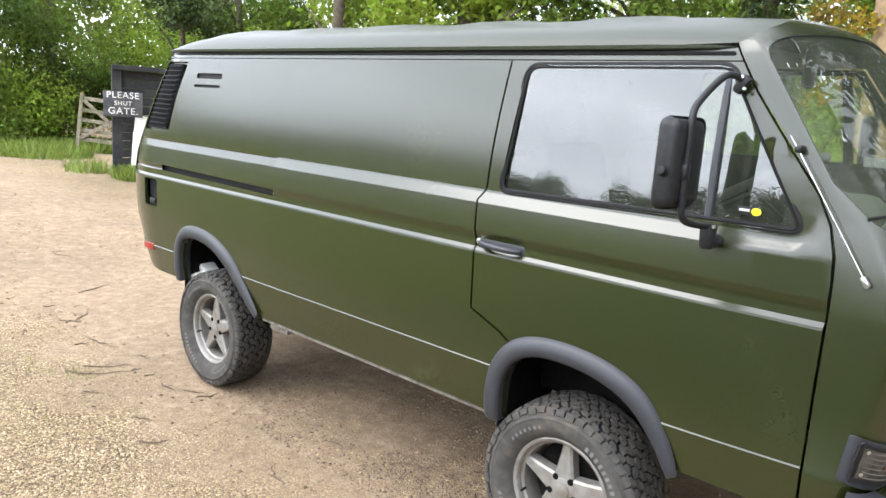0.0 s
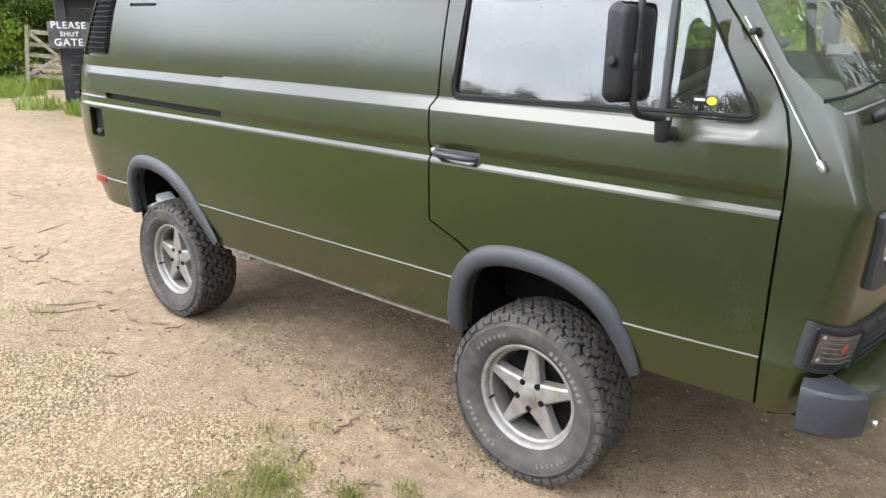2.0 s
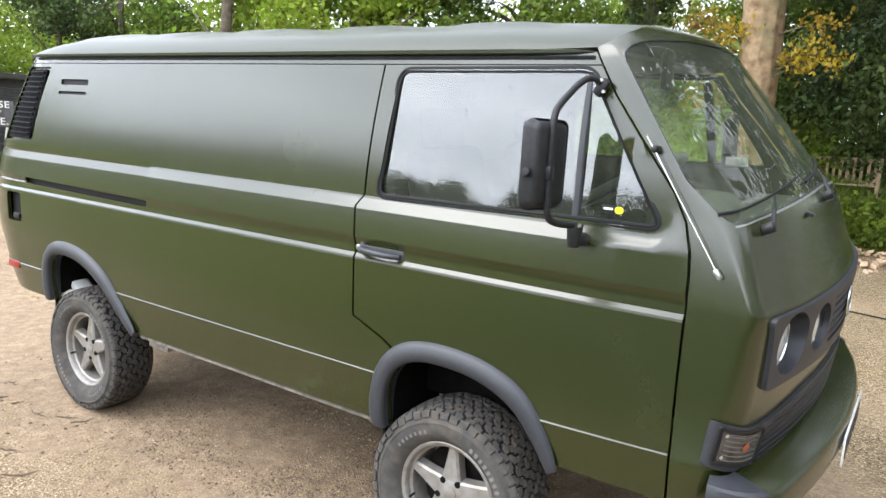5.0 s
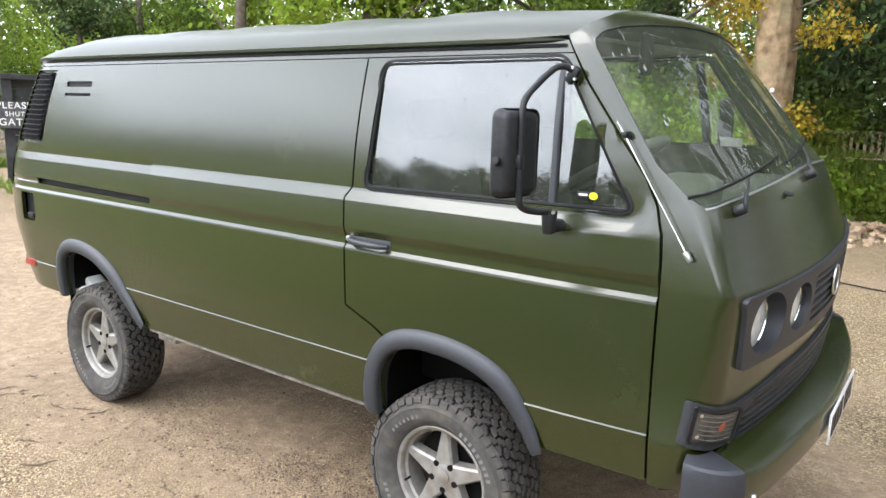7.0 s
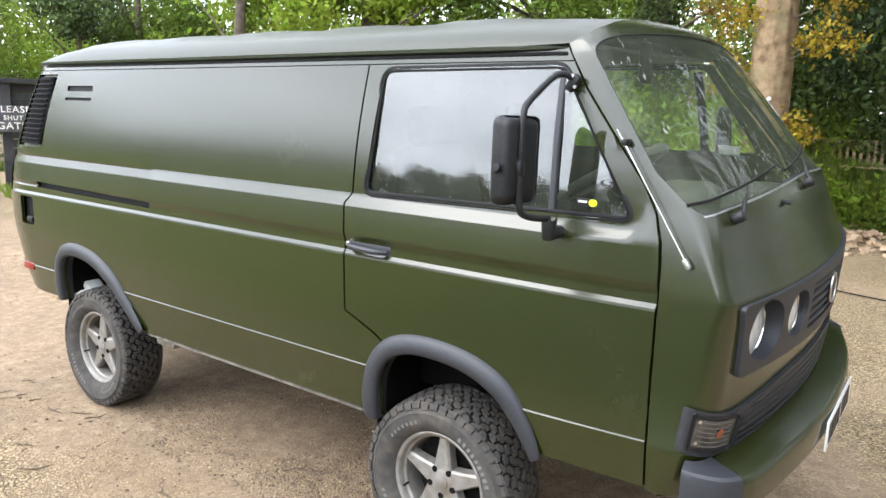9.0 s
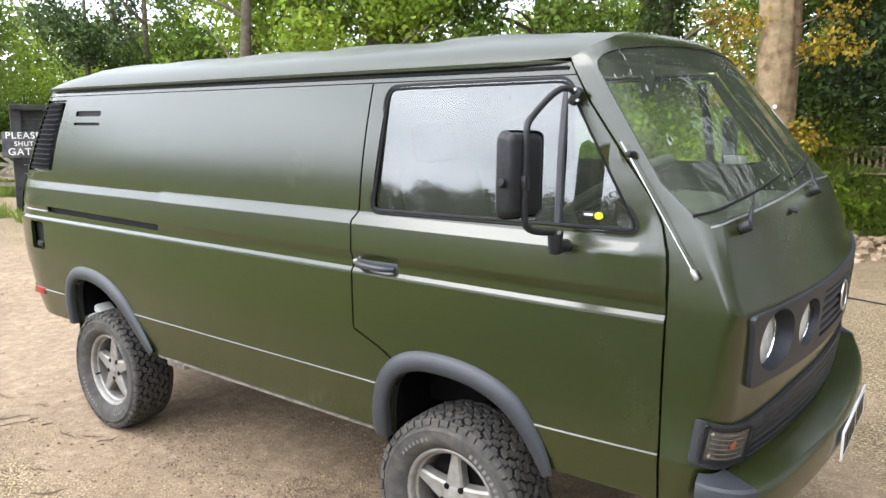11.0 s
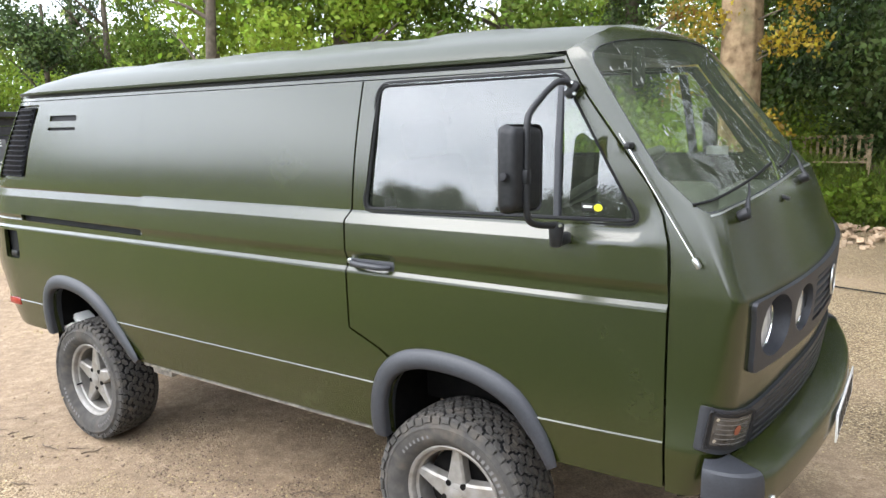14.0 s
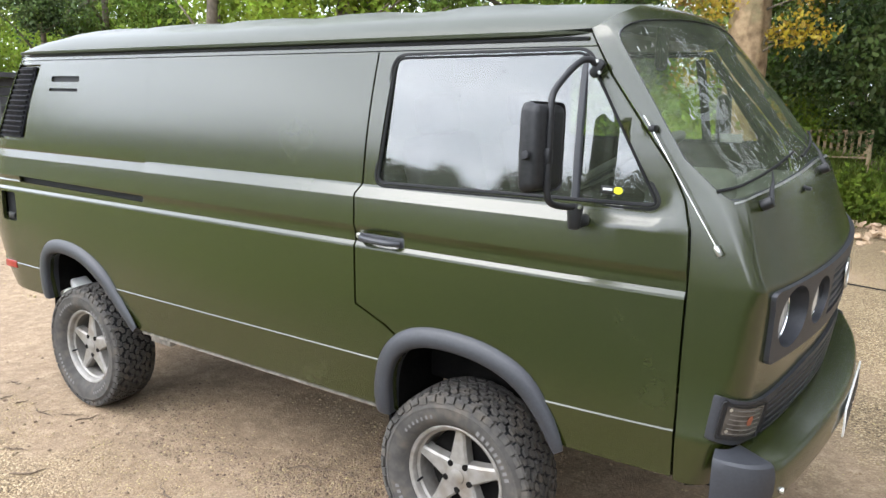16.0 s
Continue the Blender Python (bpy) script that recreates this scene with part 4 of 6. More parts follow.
# ---- nose details ----
grille_outline = round_poly([(-0.718, 1.003), (0.718, 1.003), (0.732, 1.234), (0, 1.243), (-0.732, 1.234)], [0.025, 0.025, 0.03, 0, 0.03], 5)
holes = [circle2(s, ZL, r, 28) for s, r in LAMPS] + [round_poly([(-0.275, 1.045), (0.275, 1.045), (0.275, 1.208), (-0.275, 1.208)], 0.015, 3)]
grille = part("grille", skin(grille_outline, lambda u, v: front(u, v, 0.014), holes, S_LINES, [1.1, 1.18], lambda c: c + Vector((-0.075, 0, 0)), nose_out), M["trim"], van, "dark grey plastic grille with four round lamps")
part("grille_back", skin([(-0.31, 1.035), (0.31, 1.035), (0.31, 1.215), (-0.31, 1.215)], lambda u, v: front(u, v, -0.004), [], S_LINES, (), None, nose_out), M["rubber"], grille)
for k in range(5):
    z = 1.062 + k * 0.032
    part("grille_slat", band([(s / 10 * 0.275, z) for s in range(-10, 11)], 0.022, front, 0.012, 0.000, closed=False), M["trim"], grille)
emblem_m = Matrix.Translation(front(0, ZL, 0.016)) @ Vector((1, 0, 0)).to_track_quat("Z", "Y").to_matrix().to_4x4()
emblem = part("emblem", revolve([(0.048, 0.0), (0.050, 0.005), (0.056, 0.005), (0.058, 0.0)], emblem_m, 36), M["steel"], grille, "plain round pale badge")
part("badge_plate", disc(0.048, 0.004, emblem_m, 32), M["black"], emblem)
for s, r in LAMPS:
    c = front(s, ZL, -0.036 if r > 0.09 else -0.016)
    axis = (front(s, ZL, 0.1) - front(s, ZL, 0)).normalized()
    m = Matrix.Translation(c) @ (axis + Vector((0.6, 0, 0))).to_track_quat("Z", "Y").to_matrix().to_4x4() @ Matrix.Diagonal((1.08, 1.02, 1, 1))
    lamp = part("headlamp", revolve([(r * 1.06, -0.006), (r * 1.0, 0.002), (r * 0.95, 0.004), (r * 0.93, 0.0)], m, 32), M["chrome"], grille, "round chrome-rimmed headlamp")
    part("lens", revolve([(0.0001, 0.017), (r * 0.3, 0.0155), (r * 0.6, 0.011), (r * 0.94, 0.001)], m, 32), M["lens_ribs"], lamp, "fluted clear lens")
# lower valance strip with slats and corner lamps
STRIP_HALF = [(0.0, 0.722), (0.4, 0.722), (0.66, 0.738), (0.905, 0.785), (0.915, 0.930), (0.88, 0.926), (0.70, 0.886), (0.62, 0.891), (0.4, 0.922), (0.0, 0.936)]
strip_outline = round_poly(STRIP_HALF + [(-a, z) for a, z in STRIP_HALF[-2:0:-1]], 0.012, 3)
valance = part("lower_grille", skin(strip_outline, lambda u, v: front(u, v, 0.012), [], S_LINES, [0.82, 0.87], lambda c: c + Vector((-0.016, 0.004 if c.y < 0 else -0.004, 0)), nose_out), M["trim"], van, "dark grey lower grille strip")
for k in range(6):
    z0 = 0.752 + k * 0.0245
    part("grille_slat", band([(s / 20 * (0.655 if k < 5 else 0.60), z0 + 0.030 * (k / 5) * (1 - (s / 20) ** 2)) for s in range(-20, 21)], 0.013, front, 0.005, 0.012, closed=False), M["black"], valance)
for sg in (-1, 1):
    o = round_poly([(sg * 0.888, 0.798), (sg * 0.690, 0.756), (sg * 0.676, 0.874), (sg * 0.892, 0.917)], 0.008, 3)
    ind = part("indicator", skin(o, lambda u, v: front(u, v, 0.016), [], S_LINES, [0.79], lambda c: c + Vector((-0.004, 0.003 if c.y < 0 else -0.003, 0)), nose_out), M["black"], valance, "corner indicator lamp")
    o2 = round_poly([(sg * 0.874, 0.811), (sg * 0.706, 0.775), (sg * 0.694, 0.868), (sg * 0.876, 0.904)], 0.006, 3)
    part("lens", skin(o2, lambda u, v: front(u, v, 0.0195), [], S_LINES, [0.79], None, nose_out), M["lens_dark"], ind, "clear ribbed indicator lens")
    o3 = circle2(sg * 0.775, 0.842, 0.016, 14)
    part("bulb", skin(o3, lambda u, v: front(u, v, 0.0215), [], S_LINES, (), None, nose_out), M["amber"], ind, "small amber bulb")
    for k in range(6):
        z0 = 0.795 + k * 0.0155
        part("lens_rib", band([(sg * (0.862 - 0.15 * i / 6), z0 + 0.020 - 0.031 * i / 6) for i in range(7)], 0.0035, front, 0.002, 0.0195, closed=False), M["lens_edge"], ind)
    for z0, a in ((0.892, 0.862), (0.822, 0.860)):
        part("screw", skin(circle2(sg * a, z0, 0.006, 10), lambda u, v: front(u, v, 0.0225), [], (), (), None, nose_out), M["steel"], ind)
    part("indicator_frame", band(o, 0.012, front, 0.010, 0.012), M["black"], ind)

# ---- bumper ----
BUMP = [(-0.03, 0.628), (0.066, 0.624), (0.088, 0.636), (0.096, 0.67), (0.095, 0.720), (0.088, 0.742), (0.076, 0.751), (-0.03, 0.766)]


def bumper_at(s, d, z):
    reach = interp(abs(s), [(0, 1.0), (0.74, 1.0), (0.80, 0.8), (0.86, 0.45), (0.92, 0.28), (1.0, 0.22)])
    p = front(s, 0.92, d * reach + 0.008)
    drop = interp(abs(s), [(0, 0.0), (0.50, 0.008), (0.70, 0.020), (0.80, 0.014), (1.0, 0.008)])
    return Vector((p.x, p.y, z - drop))


def bumper_piece(s_list, grow=0.0):
    bm = bmesh.new()
    rows = [[bm.verts.new(bumper_at(s, d + (grow if d > 0 else 0), z + (grow if z > 0.65 else -grow))) for d, z in BUMP] for s in s_list]
    for a, b in zip(rows, rows[1:]):
        for k in range(len(BUMP) - 1):
            bm.faces.new((a[k], a[k + 1], b[k + 1], b[k]))
    bm.faces.new(rows[0])
    bm.faces.new(rows[-1][::-1])
    bmesh.ops.recalc_face_normals(bm, faces=bm.faces)
    return bm


bumper = part("front_bumper", bumper_piece([s / 20 * 0.78 for s in range(-20, 21)]), M["paint"], van, "olive painted steel bumper", sharp=40)
for sg in (-1, 1):
    part("bumper_cap", bumper_piece([sg * s for s in (0.765, 0.775, 0.79, 0.81, 0.83, 0.85, 0.87, 0.885, 0.897, 0.905, 0.91)], 0.005), M["trim"], bumper, "grey plastic bumper end cap", sharp=20)
    part("bolt", disc(0.009, 0.01, Matrix.Translation(bumper_at(sg * 0.72, 0.096, 0.66)) @ Vector((1, 0, 0)).to_track_quat("Z", "Y").to_matrix().to_4x4(), 10), M["steel"], bumper)
plate = part("number_plate", rbox((0.006, 0.52, 0.111), (1.222, 0.0, 0.655), 0.002), M["plate"], bumper, "white number plate with dark bars")
for k in range(7):
    part("plate_bar", rbox((0.002, 0.045, 0.075), (1.2262, -0.205 + k * 0.062 + (0.02 if k > 3 else 0), 0.655), 0), M["black"], plate, smooth=False)
part("apron", skin([(-0.9, 0.585), (0.9, 0.585), (0.9, 0.60), (-0.9, 0.60)], lambda u, v: front(u, v, -0.03), [], S_LINES, (), None, nose_out), M["under"], van)

# ---- wipers, washer jets, aerial ----
def wiper(pivot_s, mid_s, mid_z, slope, step):
    p = front(pivot_s, 1.470 + 0.045 * (1 - (pivot_s / 0.7) ** 2), 0.016)
    arm = part("wiper", disc(0.017, 0.035, Matrix.Translation(p) @ Vector((0.9, 0, 0.5)).to_track_quat("Z", "Y").to_matrix().to_4x4(), 16, 0.004), M["black"], van, "black windscreen wiper")
    part("wiper_arm", tube([p + Vector((0.012, 0, 0)), front(pivot_s * 0.85 + mid_s * 0.15, mid_z - 0.045, 0.028), front(pivot_s * 0.5 + mid_s * 0.5, mid_z - 0.022, 0.030), front(mid_s, mid_z, 0.018)], [0.009, 0.008, 0.004, 0.003], 8), M["black"], arm)
    part("wiper_blade", tube([front(mid_s + k * step, mid_z + k * slope, 0.008) for k in range(-4, 5)], 0.0045, 8), M["rubber"], arm)


wiper(-0.683, -0.570, 1.550, 0.0088, 0.077)
wiper(-0.07, 0.10, 1.590, 0.006, 0.075)
for s in (-0.343,):
    part("washer_jet", rbox((0.03, 0.025, 0.012), front(s, 1.479, 0.006), 0.004, Matrix.Rotation(0.3, 4, "Y")), M["black"], van)
part("cowl_seam", band([(s / 20 * 0.84, 1.482 + 0.056 * (1 - abs(s / 20) ** 1.4)) for s in range(-20, 21)], 0.006, front, 0.003, 0.0, closed=False), M["steel"], van, "pale seam below the windscreen")
aerial = part("aerial", tube([(0.638, -0.890, 1.722), (0.665, -0.893, 1.685), (0.893, -0.926, 1.352)], [0.0009, 0.0016, 0.0024], 8, smooth_steps=0), M["chrome"], van, "thin chrome telescopic aerial")
part("aerial_base", rbox((0.016, 0.02, 0.034), (0.893, -0.922, 1.352), 0.006, Matrix.Rotation(-0.6, 4, "Y")), M["steel"], aerial)
part("aerial_clip", rbox((0.02, 0.045, 0.02), (0.668, -0.886, 1.685), 0.006), M["black"], aerial)

# ---- door furniture ----
hm = near_side(-0.33, 1.232)
handle = part("door_handle", rbox((0.225, 0.012, 0.046), (-0.330, hm.y + 0.004, 1.232), 0.006), M["trim"], door, "dark grey pull door handle")
part("grip", tube([(-0.425, hm.y - 0.006, 1.236), (-0.39, hm.y - 0.034, 1.234), (-0.27, hm.y - 0.036, 1.230), (-0.235, hm.y - 0.006, 1.228)], [0.011, 0.012, 0.012, 0.010], 10), M["trim"], handle)
part("lock", disc(0.011, 0.012, Matrix.Translation((-0.430, hm.y - 0.008, 1.240)) @ Matrix.Rotation(radians(90), 4, "X"), 18, 0.002), M["steel"], handle, "round steel lock")
part("side_reflector", rbox((0.125, 0.012, 0.042), quarter_side(-3.16, 0.745, 0.004), 0.005), M["red_lens"], van, "red side reflector")

# ---- big side mirror on its tube arm ----
mirror = part("door_mirror", tube([(0.478, -0.885, 1.872), (0.462, -0.905, 1.886), (0.440, -0.935, 1.878), (0.443, -1.10, 1.788), (0.448, -1.125, 1.755), (0.450, -1.128, 1.60), (0.450, -1.128, 1.495), (0.456, -1.118, 1.462), (0.476, -1.05, 1.449), (0.482, -0.99, 1.446)], 0.0105, 12), M["black"], door, "tall black commercial side mirror on a tube arm")
head_bm = rbox((0.066, 0.186, 0.262), (0, 0, 0), 0.028, None, 4)
for v in head_bm.verts:
    if v.co.x > 0:
        v.co.y *= 0.90
        v.co.z *= 0.95
        if v.co.y > 0.0:
            v.co.x -= 0.022
head_m = Matrix.Translation((0.424, -1.098, 1.622)) @ Matrix.Rotation(radians(-14), 4, "Z")
bmesh.ops.transform(head_bm, matrix=head_m, verts=head_bm.verts)
head = part("mirror_head", head_bm, M["black"], mirror, sharp=60)
part("mirror_glass", rbox((0.004, 0.140, 0.215), head_m @ Vector((-0.0325, 0, 0)), 0.002, Matrix.Rotation(radians(-14), 4, "Z")), M["chrome"], head, "mirror glass")
part("clamp", rbox((0.030, 0.03, 0.045), (0.444, -1.126, 1.60), 0.006), M["black"], head)
part("knob", disc(0.014, 0.012, head_m @ Matrix.Translation((0.012, -0.098, -0.02)) @ Matrix.Rotation(radians(70), 4, "X"), 16, 0.003), M["rubber"], head)
part("upper_bracket", rbox((0.032, 0.03, 0.058), (0.478, -0.876, 1.858), 0.010, Matrix.Rotation(0.6, 4, "Y")), M["black"], mirror)
part("lower_bracket", disc(0.019, 0.075, Matrix.Translation((0.480, -0.985, 1.413)), 20, 0.006, r2=0.026), M["black"], mirror)
part("bracket_foot", rbox((0.05, 0.075, 0.04), (0.478, -0.95, 1.398), 0.012), M["black"], mirror)
for p in ((0.482, -0.892, 1.880), (0.492, -0.892, 1.846), (0.503, -1.004, 1.446)):
    part("bolt", disc(0.005, 0.010, Matrix.Translation(p) @ Matrix.Rotation(radians(90), 4, "X"), 12), M["steel"], mirror)

# its twin on the far door, seen through the cab
twin = part("far_door_mirror", tube([(0.478, 0.885, 1.872), (0.440, 0.935, 1.878), (0.443, 1.10, 1.788), (0.450, 1.128, 1.72), (0.450, 1.128, 1.495), (0.476, 1.05, 1.449), (0.482, 0.90, 1.446)], 0.0105, 10), M["black"], van, "tall black commercial side mirror on a tube arm")
twin_bm = rbox((0.066, 0.186, 0.262), (0, 0, 0), 0.028, None, 3)
bmesh.ops.transform(twin_bm, matrix=Matrix.Translation((0.424, 1.098, 1.622)) @ Matrix.Rotation(radians(14), 4, "Z"), verts=twin_bm.verts)
part("mirror_head", twin_bm, M["black"], twin, sharp=60)

# ---- cabin ----
for y in (-0.42, 0.42):
    seat = part("seat", rbox((0.50, 0.50, 0.16), (-0.05, y, 1.02), 0.05, None, 3), M["seat"], van, "dark grey fabric front seat")
    part("backrest", rbox((0.13, 0.48, 0.58), (-0.32, y, 1.32), 0.05, Matrix.Rotation(radians(-14), 4, "Y"), 3), M["seat"], seat)
    part("headrest", rbox((0.09, 0.27, 0.17), (-0.40, y, 1.68), 0.04, Matrix.Rotation(radians(-10), 4, "Y"), 3), M["seat"], seat)
    part("seat_base", rbox((0.46, 0.44, 0.36), (-0.05, y, 0.79), 0.02), M["under"], seat)
dash_bm = rbox((0.34, 1.62, 0.26), (0.80, 0, 1.28), 0.05, None, 3)
rbox((0.22, 0.46, 0.14), (0.68, -0.42, 1.44), 0.05, None, 3, bm=dash_bm)
part("dashboard", dash_bm, M["dash"], van, "dark vinyl dashboard")
sw = Matrix.Translation((0.44, -0.42, 1.535)) @ Matrix.Rotation(radians(-30), 4, "Y")
wheel_ring = part("steering_wheel", tube([sw @ Vector((0.205 * math.cos(2 * math.pi * k / 40), 0.205 * math.sin(2 * math.pi * k / 40), 0)) for k in range(40)], 0.0155, 10, closed=True), M["dash"], van, "dark grey steering wheel")
part("hub", disc(0.06, 0.05, sw @ Matrix.Translation((0, 0, -0.02)), 24, 0.01), M["black"], wheel_ring)
for a in (0, 180, 270):
    d = Vector((math.cos(radians(a)), math.sin(radians(a)), 0))
    part("spoke", tube([sw @ (d * 0.04), sw @ (d * 0.20)], 0.012, 8, smooth_steps=0), M["black"], wheel_ring)
part("steering_column", tube([sw @ Vector((0, 0, -0.03)), (0.66, -0.42, 1.36)], 0.035, 12, smooth_steps=0), M["black"], van)
part("window_card", rbox((0.105, 0.003, 0.042), far_glass(0.521, 1.541, -0.006), 0.001), M["plate"], van, "small white card in the far door's quarter window")
part("rear_view_mirror", rbox((0.03, 0.10, 0.15), (0.52, -0.36, 1.935), 0.02), M["black"], van, "black interior mirror")
part("cab_floor", rbox((1.2, 1.66, 0.02), (0.30, 0, 0.88), 0), M["under"], van)
part("bulkhead", rbox((0.03, 1.66, 0.62), (-0.60, 0, 0.90), 0.01), M["seat"], van, "dark partition behind the seats")
part("headlining", rbox((3.3, 1.60, 0.015), (-1.25, 0, 1.985), 0), M["lining"], van, "pale grey headlining")
st = part("window_sticker", rbox((0.072, 0.002, 0.025), door_glass(0.552, 1.492, 0.002), 0.0008), M["black"], door, "small black and yellow sticker on the glass")
part("sticker_band", disc(0.0115, 0.0024, Matrix.Translation(door_glass(0.573, 1.492, 0.003)) @ Matrix.Rotation(radians(90), 4, "X") @ Matrix.Diagonal((1.25, 1.0, 1.0, 1)), 20), M["yellow"], st)
bm = bmesh.new()
rbox((0.030, 0.0022, 0.007), door_glass(0.538, 1.494, 0.003), 0, bm=bm)
part("sticker_text", bm, M["plate"], st)

# ---- ground ----
def ground_z(x, y):
    """Gentle unevenness, level under the van; a bank rises at the back."""
    z = 0.018 * noise.noise((x * 0.55, y * 0.55, 1.3)) + 0.006 * noise.noise((x * 2.1, y * 2.1, 4.0))
    near = math.exp(-((x + 1.2) ** 2 / 9 + y ** 2 / 3))
    z = z * (1 - 0.75 * near) + near * (0.013 * max(0.0, min(1.0, -x / 2.46)) - 0.004)
    # the yard climbs a little under the van, away from the open side
    across = max(0.0, min(1.0, (x + 5.0) / 1.2)) * max(0.0, min(1.0, (1.1 - x) / 0.5))
    z += across * interp(y, [(-0.90, 0.0), (0.85, 0.083), (1.2, 0.083), (2.6, 0.0)])
    k = max(0.0, min(1.0, (-5.0 - x) / 5.5))
    z += 0.33 * k * k * (3 - 2 * k)
    bank = 11.4 + 0.25 * math.sin(x * 0.9)
    if y > bank and x > -7:
        z += (1.0 * min(1, (y - bank) / 1.0) ** 1.1 + 0.10 * noise.noise((x * 1.4, y * 1.4, 0))) * min(1, (x + 7) / 3)
    return z


M["ground"] = bpy.data.materials.new("gravel_and_dirt")
M["ground"].use_nodes = True
gt = M["ground"].node_tree
gn, gl_ = gt.nodes, gt.links
gb = gn["Principled BSDF"]
gb.inputs["Roughness"].default_value = 0.92
gpos = gn.new("ShaderNodeNewGeometry")


def g_noise(scale, detail=5, rough=0.55):
    nd = gn.new("ShaderNodeTexNoise")
    nd.inputs["Scale"].default_value, nd.inputs["Detail"].default_value, nd.inputs["Roughness"].default_value = scale, detail, rough
    gl_.new(gpos.outputs["Position"], nd.inputs["Vector"])
    return nd


def g_ramp(source, stops):
    r = gn.new("ShaderNodeValToRGB")
    ramp_stops(r, stops)
    gl_.new(source, r.inputs["Fac"])
    return r


def g_mix(fac, a, b):
    mx = gn.new("ShaderNodeMix")
    mx.data_type = "RGBA"
    gl_.new(fac, mx.inputs["Factor"])
    gl_.new(a, mx.inputs[6])
    gl_.new(b, mx.inputs[7])
    return mx.outputs[2]


g_cell = gn.new("ShaderNodeTexVoronoi")
g_cell.inputs["Scale"].default_value = 105
gl_.new(gpos.outputs["Position"], g_cell.inputs["Vector"])
g_sep = gn.new("ShaderNodeSeparateColor")
gl_.new(g_cell.outputs["Color"], g_sep.inputs["Color"])
gravel_col = g_ramp(g_sep.outputs["Red"], [(0.0, (0.085, 0.055, 0.030)), (0.35, (0.21, 0.15, 0.082)), (0.72, (0.37, 0.275, 0.15)), (1.0, (0.60, 0.49, 0.32))])
dirt_col = g_ramp(g_noise(11, 10, 0.74).outputs["Fac"], [(0.25, (0.155, 0.102, 0.060)), (0.5, (0.275, 0.200, 0.127)), (0.75, (0.42, 0.325, 0.220))])
g_xyz = gn.new("ShaderNodeSeparateXYZ")
gl_.new(gpos.outputs["Position"], g_xyz.inputs["Vector"])


def g_math(op, a, b=None):
    nd = gn.new("ShaderNodeMath")
    nd.operation = op
    for i, v in enumerate((a, b)):
        if v is None:
            continue
        if isinstance(v, (int, float)):
            nd.inputs[i].default_value = v
        else:
            gl_.new(v, nd.inputs[i])
    return nd.outputs[0]


# bare wheel track along the van, with ragged edges, and earth under it
g_wob = g_math("MULTIPLY", g_math("SUBTRACT", g_noise(1.1, 6, 0.6).outputs["Fac"], 0.5), 2.6)
g_track = g_math("ADD", g_math("ABSOLUTE", g_math("ADD", g_xyz.outputs["Y"], 0.15)), g_wob)
g_mask = gn.new("ShaderNodeMapRange")
g_mask.inputs["From Min"].default_value, g_mask.inputs["From Max"].default_value = 1.55, 0.95
gl_.new(g_track, g_mask.inputs["Value"])
g_patch = gn.new("ShaderNodeMapRange")
g_patch.inputs["From Min"].default_value, g_patch.inputs["From Max"].default_value = 0.50, 0.64
gl_.new(g_noise(0.45, 6, 0.6).outputs["Fac"], g_patch.inputs["Value"])
g_dirt = g_math("MAXIMUM", g_mask.outputs["Result"], g_patch.outputs["Result"])
gcol = g_mix(g_dirt, gravel_col.outputs["Color"], dirt_col.outputs["Color"])
g_fine = g_ramp(g_noise(95, 5, 0.8).outputs["Fac"], [(0.32, (0.55, 0.53, 0.50)), (0.5, (0.96, 0.96, 0.96)), (0.7, (1.35, 1.35, 1.36))])
g_mul0 = gn.new("ShaderNodeMix")
g_mul0.data_type, g_mul0.blend_type = "RGBA", "MULTIPLY"
g_mul0.inputs["Factor"].default_value = 1.0
gl_.new(gcol, g_mul0.inputs[6])
gl_.new(g_fine.outputs["Color"], g_mul0.inputs[7])
gcol = g_mul0.outputs[2]
g_big = g_ramp(g_noise(0.9, 5).outputs["Fac"], [(0.3, (0.82, 0.80, 0.78)), (0.7, (1.12, 1.1, 1.08))])
g_mul = gn.new("ShaderNodeMix")
g_mul.data_type, g_mul.blend_type = "RGBA", "MULTIPLY"
g_mul.inputs["Factor"].default_value = 1.0
gl_.new(gcol, g_mul.inputs[6])
gl_.new(g_big.outputs["Color"], g_mul.inputs[7])
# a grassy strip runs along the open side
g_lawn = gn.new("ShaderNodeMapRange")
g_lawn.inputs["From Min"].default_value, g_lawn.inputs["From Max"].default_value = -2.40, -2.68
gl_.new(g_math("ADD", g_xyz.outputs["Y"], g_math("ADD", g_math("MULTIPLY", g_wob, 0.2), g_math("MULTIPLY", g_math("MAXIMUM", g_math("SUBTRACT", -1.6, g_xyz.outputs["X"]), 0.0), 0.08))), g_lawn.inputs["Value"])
# shade painted into the grass near the nose, sunlit tone towards the rear
lawn_shade = g_ramp(g_noise(9, 8, 0.7).outputs["Fac"], [(0.3, (0.022, 0.031, 0.011)), (0.7, (0.045, 0.057, 0.021))])
lawn_sunlit = g_ramp(g_noise(7, 8, 0.7).outputs["Fac"], [(0.3, (0.085, 0.108, 0.010)), (0.7, (0.175, 0.195, 0.024))])
g_sunlit = gn.new("ShaderNodeMapRange")
g_sunlit.inputs["From Min"].default_value, g_sunlit.inputs["From Max"].default_value = -0.6, -3.4
gl_.new(g_math("ADD", g_xyz.outputs["X"], g_math("MULTIPLY", g_wob, 1.1)), g_sunlit.inputs["Value"])
lawn = g_mix(g_sunlit.outputs["Result"], lawn_shade.outputs["Color"], lawn_sunlit.outputs["Color"])
